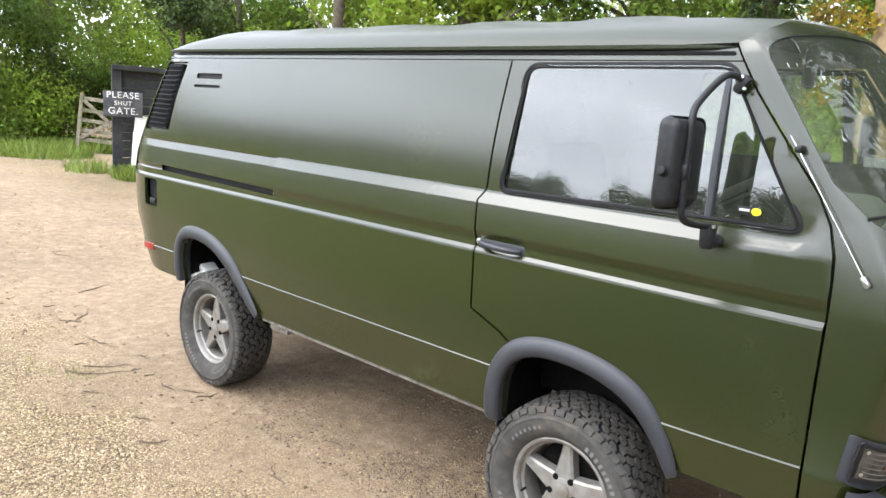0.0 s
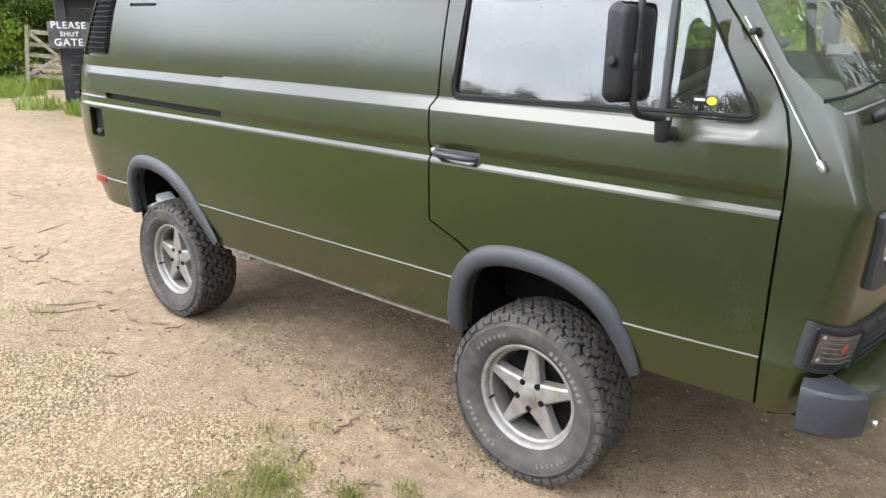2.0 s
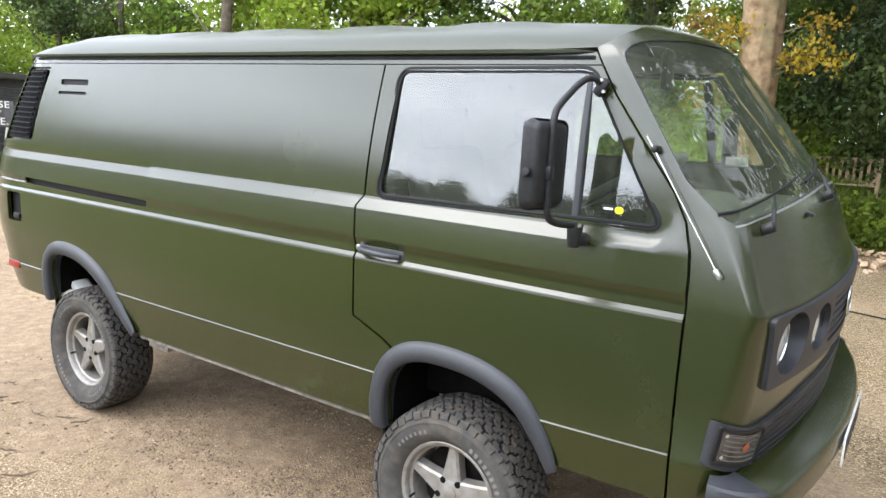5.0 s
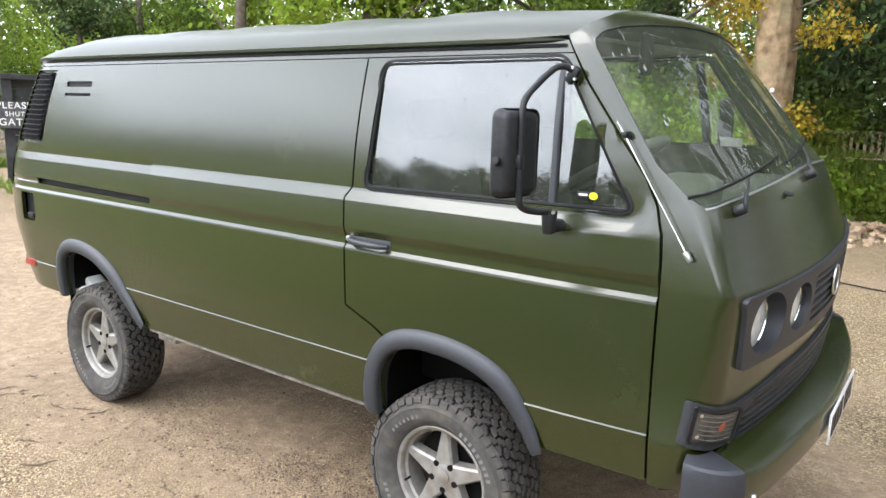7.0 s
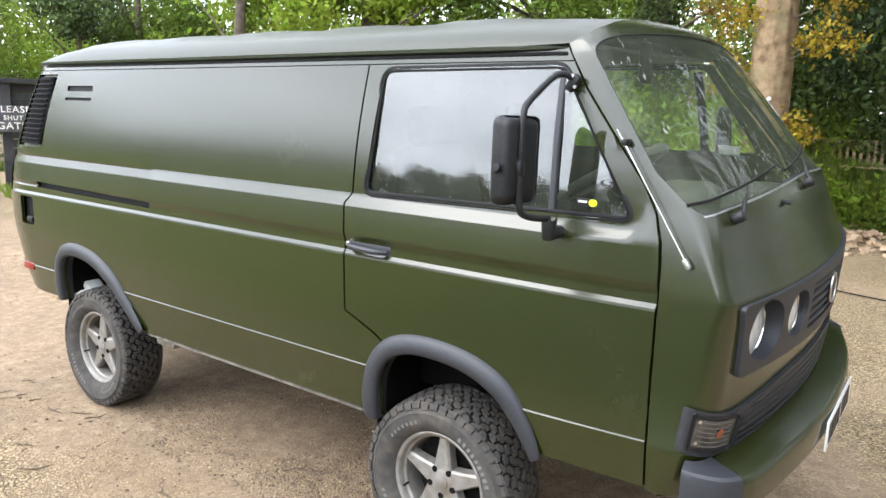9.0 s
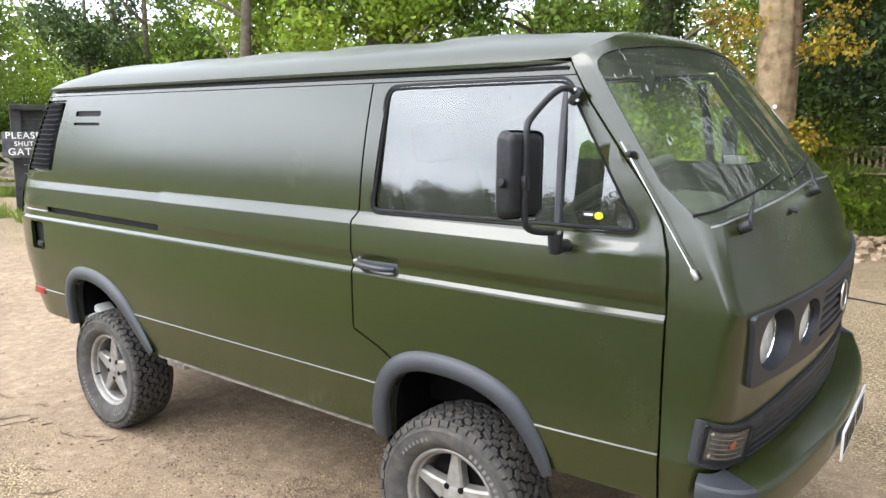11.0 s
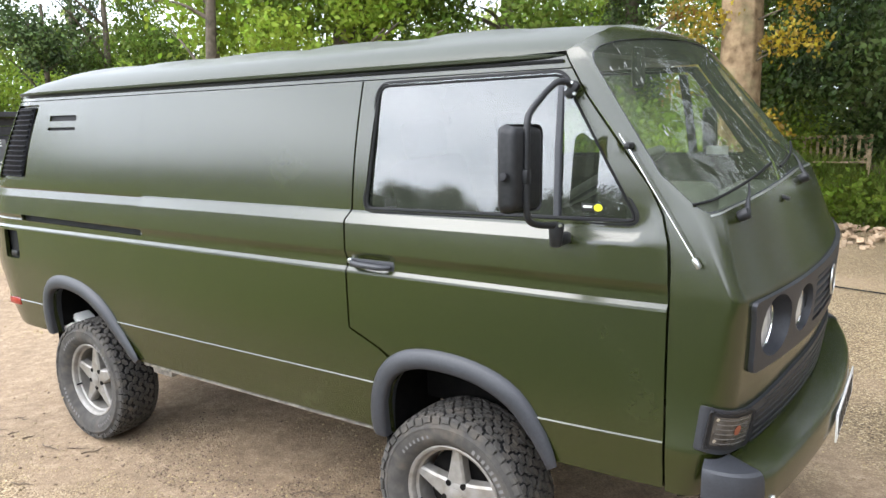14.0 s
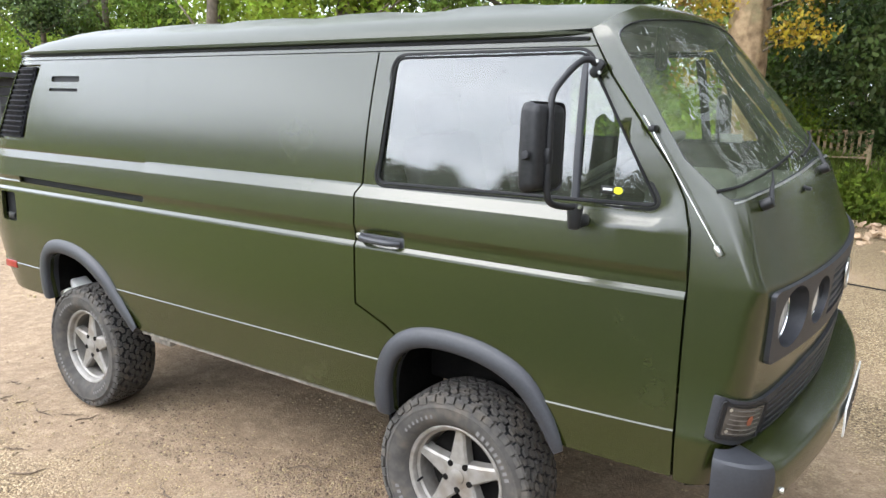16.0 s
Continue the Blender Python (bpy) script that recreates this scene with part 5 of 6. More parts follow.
# the wooded bank is dark soil with grass growing through
g_bank = gn.new("ShaderNodeMapRange")
g_bank.inputs["From Min"].default_value, g_bank.inputs["From Max"].default_value = 0.10, 0.30
gl_.new(g_math("MULTIPLY", g_xyz.outputs["Z"], g_math("GREATER_THAN", g_xyz.outputs["Y"], 10.8)), g_bank.inputs["Value"])
soil = g_ramp(g_noise(4, 8, 0.7).outputs["Fac"], [(0.3, (0.12, 0.09, 0.06)), (0.7, (0.28, 0.21, 0.14))])
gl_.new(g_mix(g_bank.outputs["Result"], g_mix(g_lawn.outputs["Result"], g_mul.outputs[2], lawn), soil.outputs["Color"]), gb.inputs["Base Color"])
g_bump = gn.new("ShaderNodeBump")
g_bump.inputs["Strength"].default_value, g_bump.inputs["Distance"].default_value = 0.95, 0.012
g_h = g_math("ADD", g_math("MULTIPLY", g_math("SUBTRACT", 0.6, g_cell.outputs["Distance"]), g_math("SUBTRACT", 1.1, g_dirt)), g_math("MULTIPLY", g_noise(34, 9, 0.78).outputs["Fac"], 1.1))
gl_.new(g_h, g_bump.inputs["Height"])
gl_.new(g_bump.outputs["Normal"], gb.inputs["Normal"])


def axis_steps(lo, hi, fine, far):
    out, v = [], lo
    while v < hi:
        out.append(v)
        v += fine
    out.append(hi)
    grow, a = fine, lo
    while a > -far:
        grow *= 1.25
        a -= grow
        out.insert(0, a)
    grow, b = fine, hi
    while b < far:
        grow *= 1.25
        b += grow
        out.append(b)
    return out


gx, gy = axis_steps(-14, 4, 0.16, 900), axis_steps(-5, 16, 0.16, 900)
gv = np.array([(x, y, ground_z(x, y)) for x in gx for y in gy], np.float32)
ny = len(gy)
ii, jj = np.meshgrid(np.arange(len(gx) - 1), np.arange(ny - 1), indexing="ij")
base_i = (ii * ny + jj).ravel()
ground = sheet_mesh("ground", gv, np.stack([base_i, base_i + ny, base_i + ny + 1, base_i + 1], 1), M["ground"])
ground.data.polygons.foreach_set("use_smooth", [True] * len(ground.data.polygons))
tagged(ground, "pale gravel yard with brown bare earth wheel tracks", "ground", kind="structure")

# ---- foliage ----
def leaf_cloud(name, clumps, count, size, mat, parent=None, seed=1, droop=0.3, shape=0.55):
    """Many small four-cornered leaves in clumps given as (x, y, z, rx, ry, rz)."""
    rng = np.random.default_rng(seed)
    cl = np.array(clumps, float)
    vol = cl[:, 3] * cl[:, 4] * cl[:, 5]
    pick = rng.choice(len(cl), count, p=vol ** 0.8 / (vol ** 0.8).sum())
    d = rng.normal(size=(count, 3))
    d /= np.linalg.norm(d, axis=1, keepdims=True)
    rad = rng.uniform(0.25, 1.0, (count, 1)) ** 0.5
    # clusters of leaves on twigs
    c = cl[pick, :3] + d * rad * cl[pick, 3:]
    group = rng.integers(0, max(1, count // 9), count)
    order = np.argsort(group)
    lead = c[order[np.searchsorted(group[order], group)]]
    c = np.where(rng.random((count, 1)) < 0.7, lead + rng.normal(size=(count, 3)) * size * 1.6, c)
    u = rng.normal(size=(count, 3))
    u[:, 2] -= droop
    u /= np.linalg.norm(u, axis=1, keepdims=True)
    w = np.cross(u, rng.normal(size=(count, 3)))
    w /= np.linalg.norm(w, axis=1, keepdims=True)
    s = size * rng.uniform(0.6, 1.35, (count, 1))
    nrm = np.cross(u, w)
    v = np.stack([c - u * s * 0.5, c + w * s * shape * 0.5 + nrm * s * 0.08, c + u * s * 0.5, c - w * s * shape * 0.5 + nrm * s * 0.08], 1).reshape(-1, 3)
    return sheet_mesh(name, v, np.arange(count * 4).reshape(-1, 4), mat, parent)


def clump_ring(cx, cy, z0, z1, r, n, seed, size=(0.6, 1.3)):
    rnd = random.Random(seed)
    out = []
    for _ in range(n):
        a, rr, z = rnd.uniform(0, 2 * math.pi), r * math.sqrt(rnd.random()), rnd.uniform(z0, z1)
        k = rnd.uniform(*size)
        out.append((cx + rr * math.cos(a), cy + rr * math.sin(a), z, k, k, k * 0.7))
    return out


def tree(at, height, trunk_r, mat_bark, mat_leaf, crown, leaves, leaf_size, label, seed=1, lean=(0, 0), category="tree", limbs=6, name="tree", stems=1):
    rnd = random.Random(seed)
    x, y = at
    z = ground_z(x, y)
    t = thing(name, (x, y, z), label, category)
    for sidx in range(stems):
        ox, oy = (rnd.uniform(-0.3, 0.3), rnd.uniform(-0.3, 0.3)) if stems > 1 else (0, 0)
        lx, ly = lean[0] + (rnd.uniform(-1, 1) if stems > 1 else 0), lean[1] + (rnd.uniform(-0.5, 0.5) if stems > 1 else 0)
        pts = [(ox + lx * (k / 6) ** 1.2 + 0.1 * trunk_r * rnd.uniform(-1, 1), oy + ly * (k / 6) ** 1.2, -0.15 + (height * 0.8) * k / 6) for k in range(7)]
        rads = [trunk_r * (1.25 if k == 0 else 1.0 - 0.11 * k) for k in range(7)]
        part("trunk", tube(pts, rads, 16), mat_bark, t)
        for k in range(limbs):
            b = pts[rnd.randint(2, 5)]
            a = rnd.uniform(0, 2 * math.pi)
            ln = rnd.uniform(1.0, 2.2)
            e = (b[0] + ln * math.cos(a), b[1] + ln * math.sin(a), b[2] + rnd.uniform(0.3, 1.2))
            mid = ((b[0] + e[0]) / 2, (b[1] + e[1]) / 2, (b[2] + e[2]) / 2 + 0.15)
            part("limb", tube([b, mid, e], [trunk_r * 0.32, trunk_r * 0.2, trunk_r * 0.06], 8), mat_bark, t)
    ob = leaf_cloud("crown", [(cx - x, cy - y, cz - z, a, b, c) for cx, cy, cz, a, b, c in crown], leaves, leaf_size, mat_leaf, t, seed)
    return t


# broad trunk with golden sprays beside the yard
def gnarled_trunk(parent, height, r, seed):
    """A broad trunk with furrowed bark and a few burls."""
    bm = bmesh.new()
    n, rows = 56, []
    levels = [height * (k / 90) for k in range(91)]
    for z in levels:
        row = []
        for k in range(n):
            a = 2 * math.pi * k / n
            c, sn = math.cos(a), math.sin(a)
            flare = 1 + 0.35 * math.exp(-z / 0.35) - 0.018 * z
            rr = r * flare * (1 + 0.05 * noise.noise((c * 1.2, sn * 1.2, z * 0.5 + seed)))
            rr += 0.020 * noise.noise((c * 5.0, sn * 5.0, z * 1.3)) + 0.012 * noise.noise((c * 13, sn * 13, z * 3.0))
            rr += 0.045 * math.exp(-((z - 2.85) / 0.12) ** 2) * max(0.0, -sn) * abs(noise.noise((c * 3, 0, z * 6)) + 0.5)
            row.append(bm.verts.new((rr * c + 0.03 * math.sin(z * 0.7), rr * sn, z - 0.1)))
        rows.append(row)
    for p, q in zip(rows, rows[1:]):
        for k in range(n):
            bm.faces.new((p[k], p[(k + 1) % n], q[(k + 1) % n], q[k]))
    return part("trunk", bm, M["bark"], parent, sharp=80)


TRUNK = thing("tree", (-1.43, 10.0, ground_z(-1.43, 10.0)), "broad pale-barked tree trunk with golden leaf sprays", "tree")
gnarled_trunk(TRUNK, 8.0, 0.345, 5)
part("pale_knot", disc(0.035, 0.03, Matrix.Translation((0.12, -0.335, 2.23)) @ Matrix.Rotation(radians(90), 4, "X"), 10, 0.008), M["white"], TRUNK, "small pale knot on the bark")
sprays = [(-0.87, 3.10, 0.22), (-0.58, 3.16, 0.20), (-0.28, 3.06, 0.17), (-0.72, 2.95, 0.14), (-1.99, 3.33, 0.30), (-2.09, 2.90, 0.30), (-1.86, 2.60, 0.18), (-0.82, 1.72, 0.26), (-0.95, 1.95, 0.14), (-1.75, 3.55, 0.28), (-2.2, 3.7, 0.35), (-0.5, 3.6, 0.25), (-2.3, 2.35, 0.22)]
for x, z, k in sprays:
    side = -1 if x < -1.4 else 1
    part("limb", tube([(side * 0.3, -0.15, z - 0.12), ((x + 1.43 + side * 0.3) / 2, -0.3, z - 0.02), (x + 1.43, -0.3, z)], [0.016, 0.010, 0.004], 6), M["dark_bark"], TRUNK)
leaf_cloud("crown", [(x + 1.43, -0.32, z, k, 0.16, k * 0.55) for x, z, k in sprays], 1700, 0.075, M["leaf_gold"], TRUNK, 3, 0.5, 0.75)
leaf_cloud("crown", [(-0.1, 0, 6.8, 2.2, 2.2, 1.0)], 2500, 0.14, M["leaf_light"], TRUNK, 4)
# unseen high crowns, added to shade the yard and darken reflections
tree((7.0, 8.0), 10.5, 0.3, M["bark"], M["leaf_dark"], clump_ring(3.8, 5.6, 6.0, 9.0, 4.8, 44, 201, (0.8, 1.5)), 17000, 0.24, "added unseen tree whose crown shades the yard", 202)
tree((-2.2, 13.0), 10.5, 0.25, M["dark_bark"], M["leaf"], clump_ring(-0.5, 10.5, 6.4, 9.0, 2.6, 20, 203, (0.8, 1.4)), 9000, 0.19, "added tree with an unseen high crown that dims the sky", 204)
tree((-9.9, 6.1), 9.0, 0.135, M["dark_bark"], M["leaf_light"], clump_ring(-9.2, 6.8, 4.4, 8.5, 2.6, 16, 7) + clump_ring(-10.4, 6.0, 3.7, 4.6, 1.0, 6, 71, (0.35, 0.6)), 13950, 0.133, "slender many-stemmed maple with fresh green leaves", 8, stems=3, limbs=3)
tree((-8.3, 8.0), 9.5, 0.19, M["dark_bark"], M["leaf_light"], clump_ring(-7.6, 8.3, 2.5, 6.5, 2.3, 22, 9, (0.4, 0.8)), 21700, 0.121, "leafy maple with drooping fresh green branches", 12, stems=3)
tree((-6.0, 10.3), 9.5, 0.20, M["dark_bark"], M["leaf"], clump_ring(-5.9, 10.2, 2.2, 7.0, 2.2, 20, 91, (0.4, 0.85)), 18600, 0.117, "leafy green maple behind the yard", 13)
tree((-4.9, 13.0), 9.0, 0.18, M["dark_bark"], M["leaf_light"], clump_ring(-4.9, 13.0, 1.2, 6.5, 2.4, 16, 10, (0.4, 0.8)), 9300, 0.109, "sparse yellow-green tree behind the yard", 14)
tree((-3.75, 11.2), 8.0, 0.22, M["dark_bark"], M["leaf_dark"], [(-3.75 + 0.15 * math.sin(k * 2.1), 11.2 + 0.15 * math.cos(k), 0.8 + k * 0.55, 0.55, 0.55, 0.5) for k in range(13)], 14000, 0.09, "tree trunk thickly covered with dark ivy", 15)
tree((0.6, 14.6), 8.0, 0.2, M["dark_bark"], M["leaf_dark"], clump_ring(0.4, 14.4, 1.6, 8.6, 2.3, 36, 11), 40000, 0.135, "dark laurel tree over the bank", 16)
tree((3.6, 14.0), 8.0, 0.2, M["dark_bark"], M["leaf_dark"], clump_ring(3.8, 14.2, 0.8, 8.0, 2.6, 26, 12), 27900, 0.101, "dark evergreen tree over the bank", 17)
tree((-0.3, 17.6), 8.0, 0.2, M["dark_bark"], M["leaf_dark"], clump_ring(-0.3, 17.6, 2.6, 8.4, 2.3, 30, 123), 20000, 0.13, "dark evergreen tree deep in the woodland edge", 172)
tree((-2.3, 15.4), 8.0, 0.16, M["dark_bark"], M["leaf"], clump_ring(-2.3, 15.0, 1.0, 6.0, 1.9, 16, 121), 13175, 0.0936, "mid-green tree in the woodland edge", 171)
tree((-12.0, 10.0), 8.0, 0.15, M["dark_bark"], M["leaf_light"], clump_ring(-12.0, 10.0, 0.6, 4.0, 2.6, 20, 13, (0.4, 0.9)), 18600, 0.0936, "pale green hawthorn tree in the hedge", 18)
tree((-14.6, 6.9), 6.0, 0.14, M["dark_bark"], M["leaf"], clump_ring(-14.4, 6.9, 1.2, 5.0, 1.3, 16, 14, (0.4, 0.8)), 17050, 0.0936, "leafy hedgerow tree behind the shed", 19)
tree((-15.4, 5.9), 5.6, 0.10, M["dark_bark"], M["leaf_dark"], clump_ring(-15.4, 5.9, 3.3, 4.9, 1.0, 12, 143, (0.3, 0.6)), 6510, 0.0936, "dark-leaved airy tree behind the shelter", 24)
tree((-18.8, 8.5), 7.0, 0.15, M["dark_bark"], M["leaf_light"], clump_ring(-18.8, 8.5, 0.6, 4.4, 2.4, 22, 141), 26350, 0.101, "leafy hedgerow tree behind the gate", 20)
tree((-20.0, 4.6), 7.0, 0.15, M["dark_bark"], M["leaf"], clump_ring(-20.0, 4.4, 0.4, 6.2, 2.3, 30, 15), 40300, 0.101, "dense hedgerow tree beside the gate", 21)
tree((-20.5, 1.0), 7.0, 0.15, M["dark_bark"], M["leaf"], clump_ring(-20.5, 1.0, 0.4, 6.0, 2.2, 22, 16), 24800, 0.101, "dense green hedgerow tree", 22)
for k, (x, y, s, m, n) in enumerate(((-18.4, 3.4, 0.75, "leaf_light", 6000), (-17.9, 2.0, 0.6, "leaf", 5000), (-19.0, 6.3, 0.9, "leaf", 8000), (-16.2, 9.2, 0.9, "leaf", 8000), (-10.5, 12.5, 1.2, "leaf", 9000), (-7.5, 13.5, 1.2, "leaf_dark", 9000),
                                       (-4.6, 11.8, 0.9, "leaf_light", 9000), (-3.2, 13.0, 0.9, "leaf_light", 9000), (-2.6, 12.1, 0.7, "leaf_light", 7000), (-0.9, 13.2, 0.45, "leaf_light", 4500), (0.5, 13.5, 0.5, "leaf_dark", 4500), (-6.6, 11.2, 0.8, "leaf_dark", 7000), (-2.7, 8.6, 1.0, "leaf_light", 9000), (-3.9, 8.2, 0.9, "leaf_light", 7000), (-2.0, 9.4, 0.8, "leaf_light", 6000))):
    bush = thing("bush", (x, y, ground_z(x, y)), {"leaf": "dense mid-green bush at the yard's edge", "leaf_light": "fresh yellow-green bush at the yard's edge", "leaf_dark": "dark glossy bush at the yard's edge"}[m], "bush", "bushes round the yard")
    leaf_cloud("foliage", clump_ring(0, 0, 0.3, 2.0 * s, 1.4 * s, 12, 40 + k, (0.4, 0.75)), n, 0.10, M[m], bush, 60 + k)
    part("stem", tube([(0, 0, -0.1), (0.1, 0.05, 0.6 * s), (0.2, -0.1, 1.6 * s)], [0.05, 0.035, 0.015], 7), M["dark_bark"], bush)
for k in range(34):
    rnd = random.Random(300 + k)
    x, y = -2.2 + 0.33 * (k % 17) + rnd.uniform(-0.12, 0.12), (11.75 if k < 17 else 11.42) + rnd.uniform(-0.2, 0.3)
    plant = thing("low_plant", (x, y, ground_z(x, y)), "low fresh green broad-leaved plant on the bank", "plant", "plants on the bank")
    leaf_cloud("foliage", [(0, 0, 0.12, 0.26, 0.22, 0.14), (rnd.uniform(-0.15, 0.15), 0.05, 0.25, 0.16, 0.15, 0.13)], 190, 0.11, M["leaf_light"], plant, 330 + k, 0.1, 0.75)
    part("stem", tube([(0, 0, -0.05), (0.02, 0.01, 0.12), (0.05, 0.0, 0.24)], [0.012, 0.008, 0.004], 6), M["dark_bark"], plant)
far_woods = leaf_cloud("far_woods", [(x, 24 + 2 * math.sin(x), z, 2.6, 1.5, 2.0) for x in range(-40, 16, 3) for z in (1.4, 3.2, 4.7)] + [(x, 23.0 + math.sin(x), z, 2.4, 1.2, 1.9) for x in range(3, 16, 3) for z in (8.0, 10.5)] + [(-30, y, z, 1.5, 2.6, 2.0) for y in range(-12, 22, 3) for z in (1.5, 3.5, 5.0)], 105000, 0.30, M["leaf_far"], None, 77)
tagged(far_woods, "woods closing the yard's far side, haze put into their pale green", "woods", kind="stuff")
rnd = random.Random(17)
line = []
for x in range(-52, 24, 4):
    h = rnd.uniform(4.4, 6.6) - 0.9 * math.exp(-((x + 15) / 6) ** 2)
    x0, y0 = x + rnd.uniform(-1.5, 1.5), -46 + rnd.uniform(-3, 3)
    line += [(x0, y0, h - 1.7, 2.3, 1.6, 1.5), (x0, y0, h * 0.42, 3.2, 1.4, h * 0.40)]
    line += [(x0 + rnd.uniform(-2.2, 2.2), y0, h - rnd.uniform(0.5, 2.2), 0.9, 0.9, 0.7) for _ in range(7)]
# unseen row ahead of the van, added to darken the nose's reflections
for y in range(-42, 21, 4):
    h = rnd.uniform(7.5, 10.5)
    x0 = 14 + rnd.uniform(-1.5, 1.5)
    line += [(x0, y, h - 1.7, 1.6, 2.3, 1.7), (x0, y, h * 0.55, 1.5, 2.8, 2.4), (x0, y, 2.2, 1.4, 3.2, 2.2)]
    line += [(x0, y + rnd.uniform(-2.2, 2.2), h - rnd.uniform(0.5, 2.2), 0.9, 0.9, 0.7) for _ in range(4)]
# unseen row behind the van, added to darken the rear panel's reflections
for y in range(-46, -12, 4):
    h = rnd.uniform(3.6, 5.0)
    x0 = -38 + rnd.uniform(-2, 2)
    line += [(x0, y, h - 1.7, 1.6, 2.4, 1.6), (x0, y, h * 0.42, 1.4, 3.2, h * 0.40)]
    line += [(x0, y + rnd.uniform(-2.2, 2.2), h - rnd.uniform(0.5, 2.2), 0.9, 0.9, 0.7) for _ in range(5)]
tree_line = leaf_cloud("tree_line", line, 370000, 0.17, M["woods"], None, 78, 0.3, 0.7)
tagged(tree_line, "tree line beyond the open side, with added unseen rows at both ends", "woods", kind="stuff")

# ---- gate, sign, shed ----
def beam(a, b, w, h, mat, parent, name, bevel=0.006):
    """A squared timber from a to b."""
    a, b = Vector(a), Vector(b)
    d = b - a
    m = Matrix.Translation((a + b) / 2) @ d.to_track_quat("X", "Z").to_matrix().to_4x4()
    return part(name, rbox((d.length, w, h), (0, 0, 0), bevel, m), mat, parent, smooth=False)


gate = thing("field_gate", pose(-14.99, 3.27, 0.40, 0, 5.5, 62) @ Matrix.Scale(0.88, 4), "weathered wooden five-bar field gate standing open", "gate")
beam((0, 0, 0.05), (0, 0, 1.38), 0.07, 0.08, M["old_wood"], gate, "gate_post")
beam((2.6, 0, 0.10), (2.6, 0, 1.2), 0.07, 0.07, M["old_wood"], gate, "gate_post")
for z in (0.28, 0.50, 0.74, 0.98, 1.26):
    beam((0, 0.02, z), (2.6, 0.02, z), 0.035, 0.09, M["old_wood"], gate, "bar")
for a, b in (((0.05, -0.03, 1.22), (1.25, -0.03, 0.30)), ((0.05, -0.03, 0.30), (1.3, -0.03, 1.22)), ((1.3, -0.03, 0.30), (2.55, -0.03, 1.22))):
    beam(a, b, 0.03, 0.08, M["old_wood"], gate, "brace")

shed = thing("timber_shelter", pose(-10.63, 2.18, 0.30, 0, 0, -20) @ Matrix.Scale(0.837, 4), "black-painted timber shelter at the yard's entrance", "shelter")
beam((0, 0.02, 0), (0, 0.02, 2.1), 0.17, 0.15, M["board"], shed, "post")
beam((0, 1.75, 0), (0, 1.75, 2.1), 0.17, 0.15, M["board"], shed, "post")
beam((0.02, -0.07, 2.12), (0.02, 1.9, 2.12), 0.22, 0.09, M["board"], shed, "roof_beam")
for k in range(5):
    beam((-0.05, 0.1, 1.33 + k * 0.165), (-0.05, 1.68, 1.33 + k * 0.165), 0.03, 0.158, M["board"], shed, "board")
beam((0.03, 0.1, 1.22), (0.03, 1.68, 1.22), 0.08, 0.04, M["old_wood"], shed, "shelf")
for k in range(7):
    beam((-0.62, 0.1, 0.1 + k * 0.17), (-0.62, 1.68, 0.1 + k * 0.17), 0.03, 0.16, M["board"], shed, "board")

sign_m = pose(-10.42, 2.206, 1.50, 0, -2.5, -20) @ Matrix.Scale(0.837, 4)
sign = thing("gate_sign", sign_m, "black board hand-painted in white PLEASE SHUT GATE", "sign")
part("board", rbox((0.02, 0.69, 0.47), (0, 0, 0), 0.004), M["slate"], sign)
for text, y, z, size in (("PLEASE", -0.005, 0.115, 0.165), ("SHUT", 0.0, -0.02, 0.115), ("GATE.", 0.0, -0.185, 0.175)):
    cu = bpy.data.curves.new("lettering", "FONT")
    cu.body, cu.size, cu.align_x, cu.extrude, cu.offset, cu.space_character = text, size, "CENTER", 0.002, 0.002, 1.14
    holder = bpy.data.objects.new("lettering_source", cu)
    me = bpy.data.meshes.new_from_object(holder)
    bpy.data.objects.remove(holder)
    me.materials.clear()
    me.materials.append(M["white"])
    ob = new("lettering", me)
    ob.parent = sign
    ob.matrix_local = pose(0.0125, y, z, 0, 0, 0) @ Matrix(((0, 0, 1, 0), (1, 0, 0, 0), (0, 1, 0, 0), (0, 0, 0, 1)))
sack = thing("white_sack", pose(-10.48, 2.53, 0.31, 0, 0, -20) @ Matrix.Scale(0.837, 4), "white bulk sack standing under the shelter", "sack")
bm = rbox((0.34, 0.42, 1.2), (0.02, 0.05, 0.6), 0.06, None, 3)
bmesh.ops.subdivide_edges(bm, edges=bm.edges, cuts=3, use_grid_fill=True)
for v in bm.verts:
    v.co += 0.04 * noise.noise_vector(v.co * 4)
    v.co.z = max(0.0, v.co.z)
    v.co.y += 0.08 * (v.co.z - 0.6) * (1 if v.co.y < 0 else -0.3)
part("sack_body", bm, M["white"], sack)

# ---- bench on the bank ----
bench = thing("garden_bench", pose(-0.62, 12.75, 0.70, 0, 0, 2), "weathered brown slatted wooden garden bench on the bank", "bench")
beam((-1.0, 0, 0.87), (1.0, 0, 0.87), 0.04, 0.07, M["bench_wood"], bench, "top_rail")
beam((-1.0, 0, 0.44), (1.0, 0, 0.44), 0.04, 0.06, M["bench_wood"], bench, "lower_rail")
for k in range(17):
    x = -0.93 + k * 0.116
    beam((x, 0, 0.46), (x, 0, 0.85), 0.018, 0.055, M["bench_wood"], bench, "back_slat", 0.003)
for x in (-1.0, 1.0):
    beam((x, 0.02, 0.0), (x, 0.02, 0.92), 0.06, 0.06, M["bench_wood"], bench, "back_leg")
    beam((x, -0.5, 0.0), (x, -0.5, 0.62), 0.06, 0.06, M["bench_wood"], bench, "front_leg")
    beam((x, -0.55, 0.63), (x, 0.02, 0.63), 0.06, 0.04, M["bench_wood"], bench, "arm")
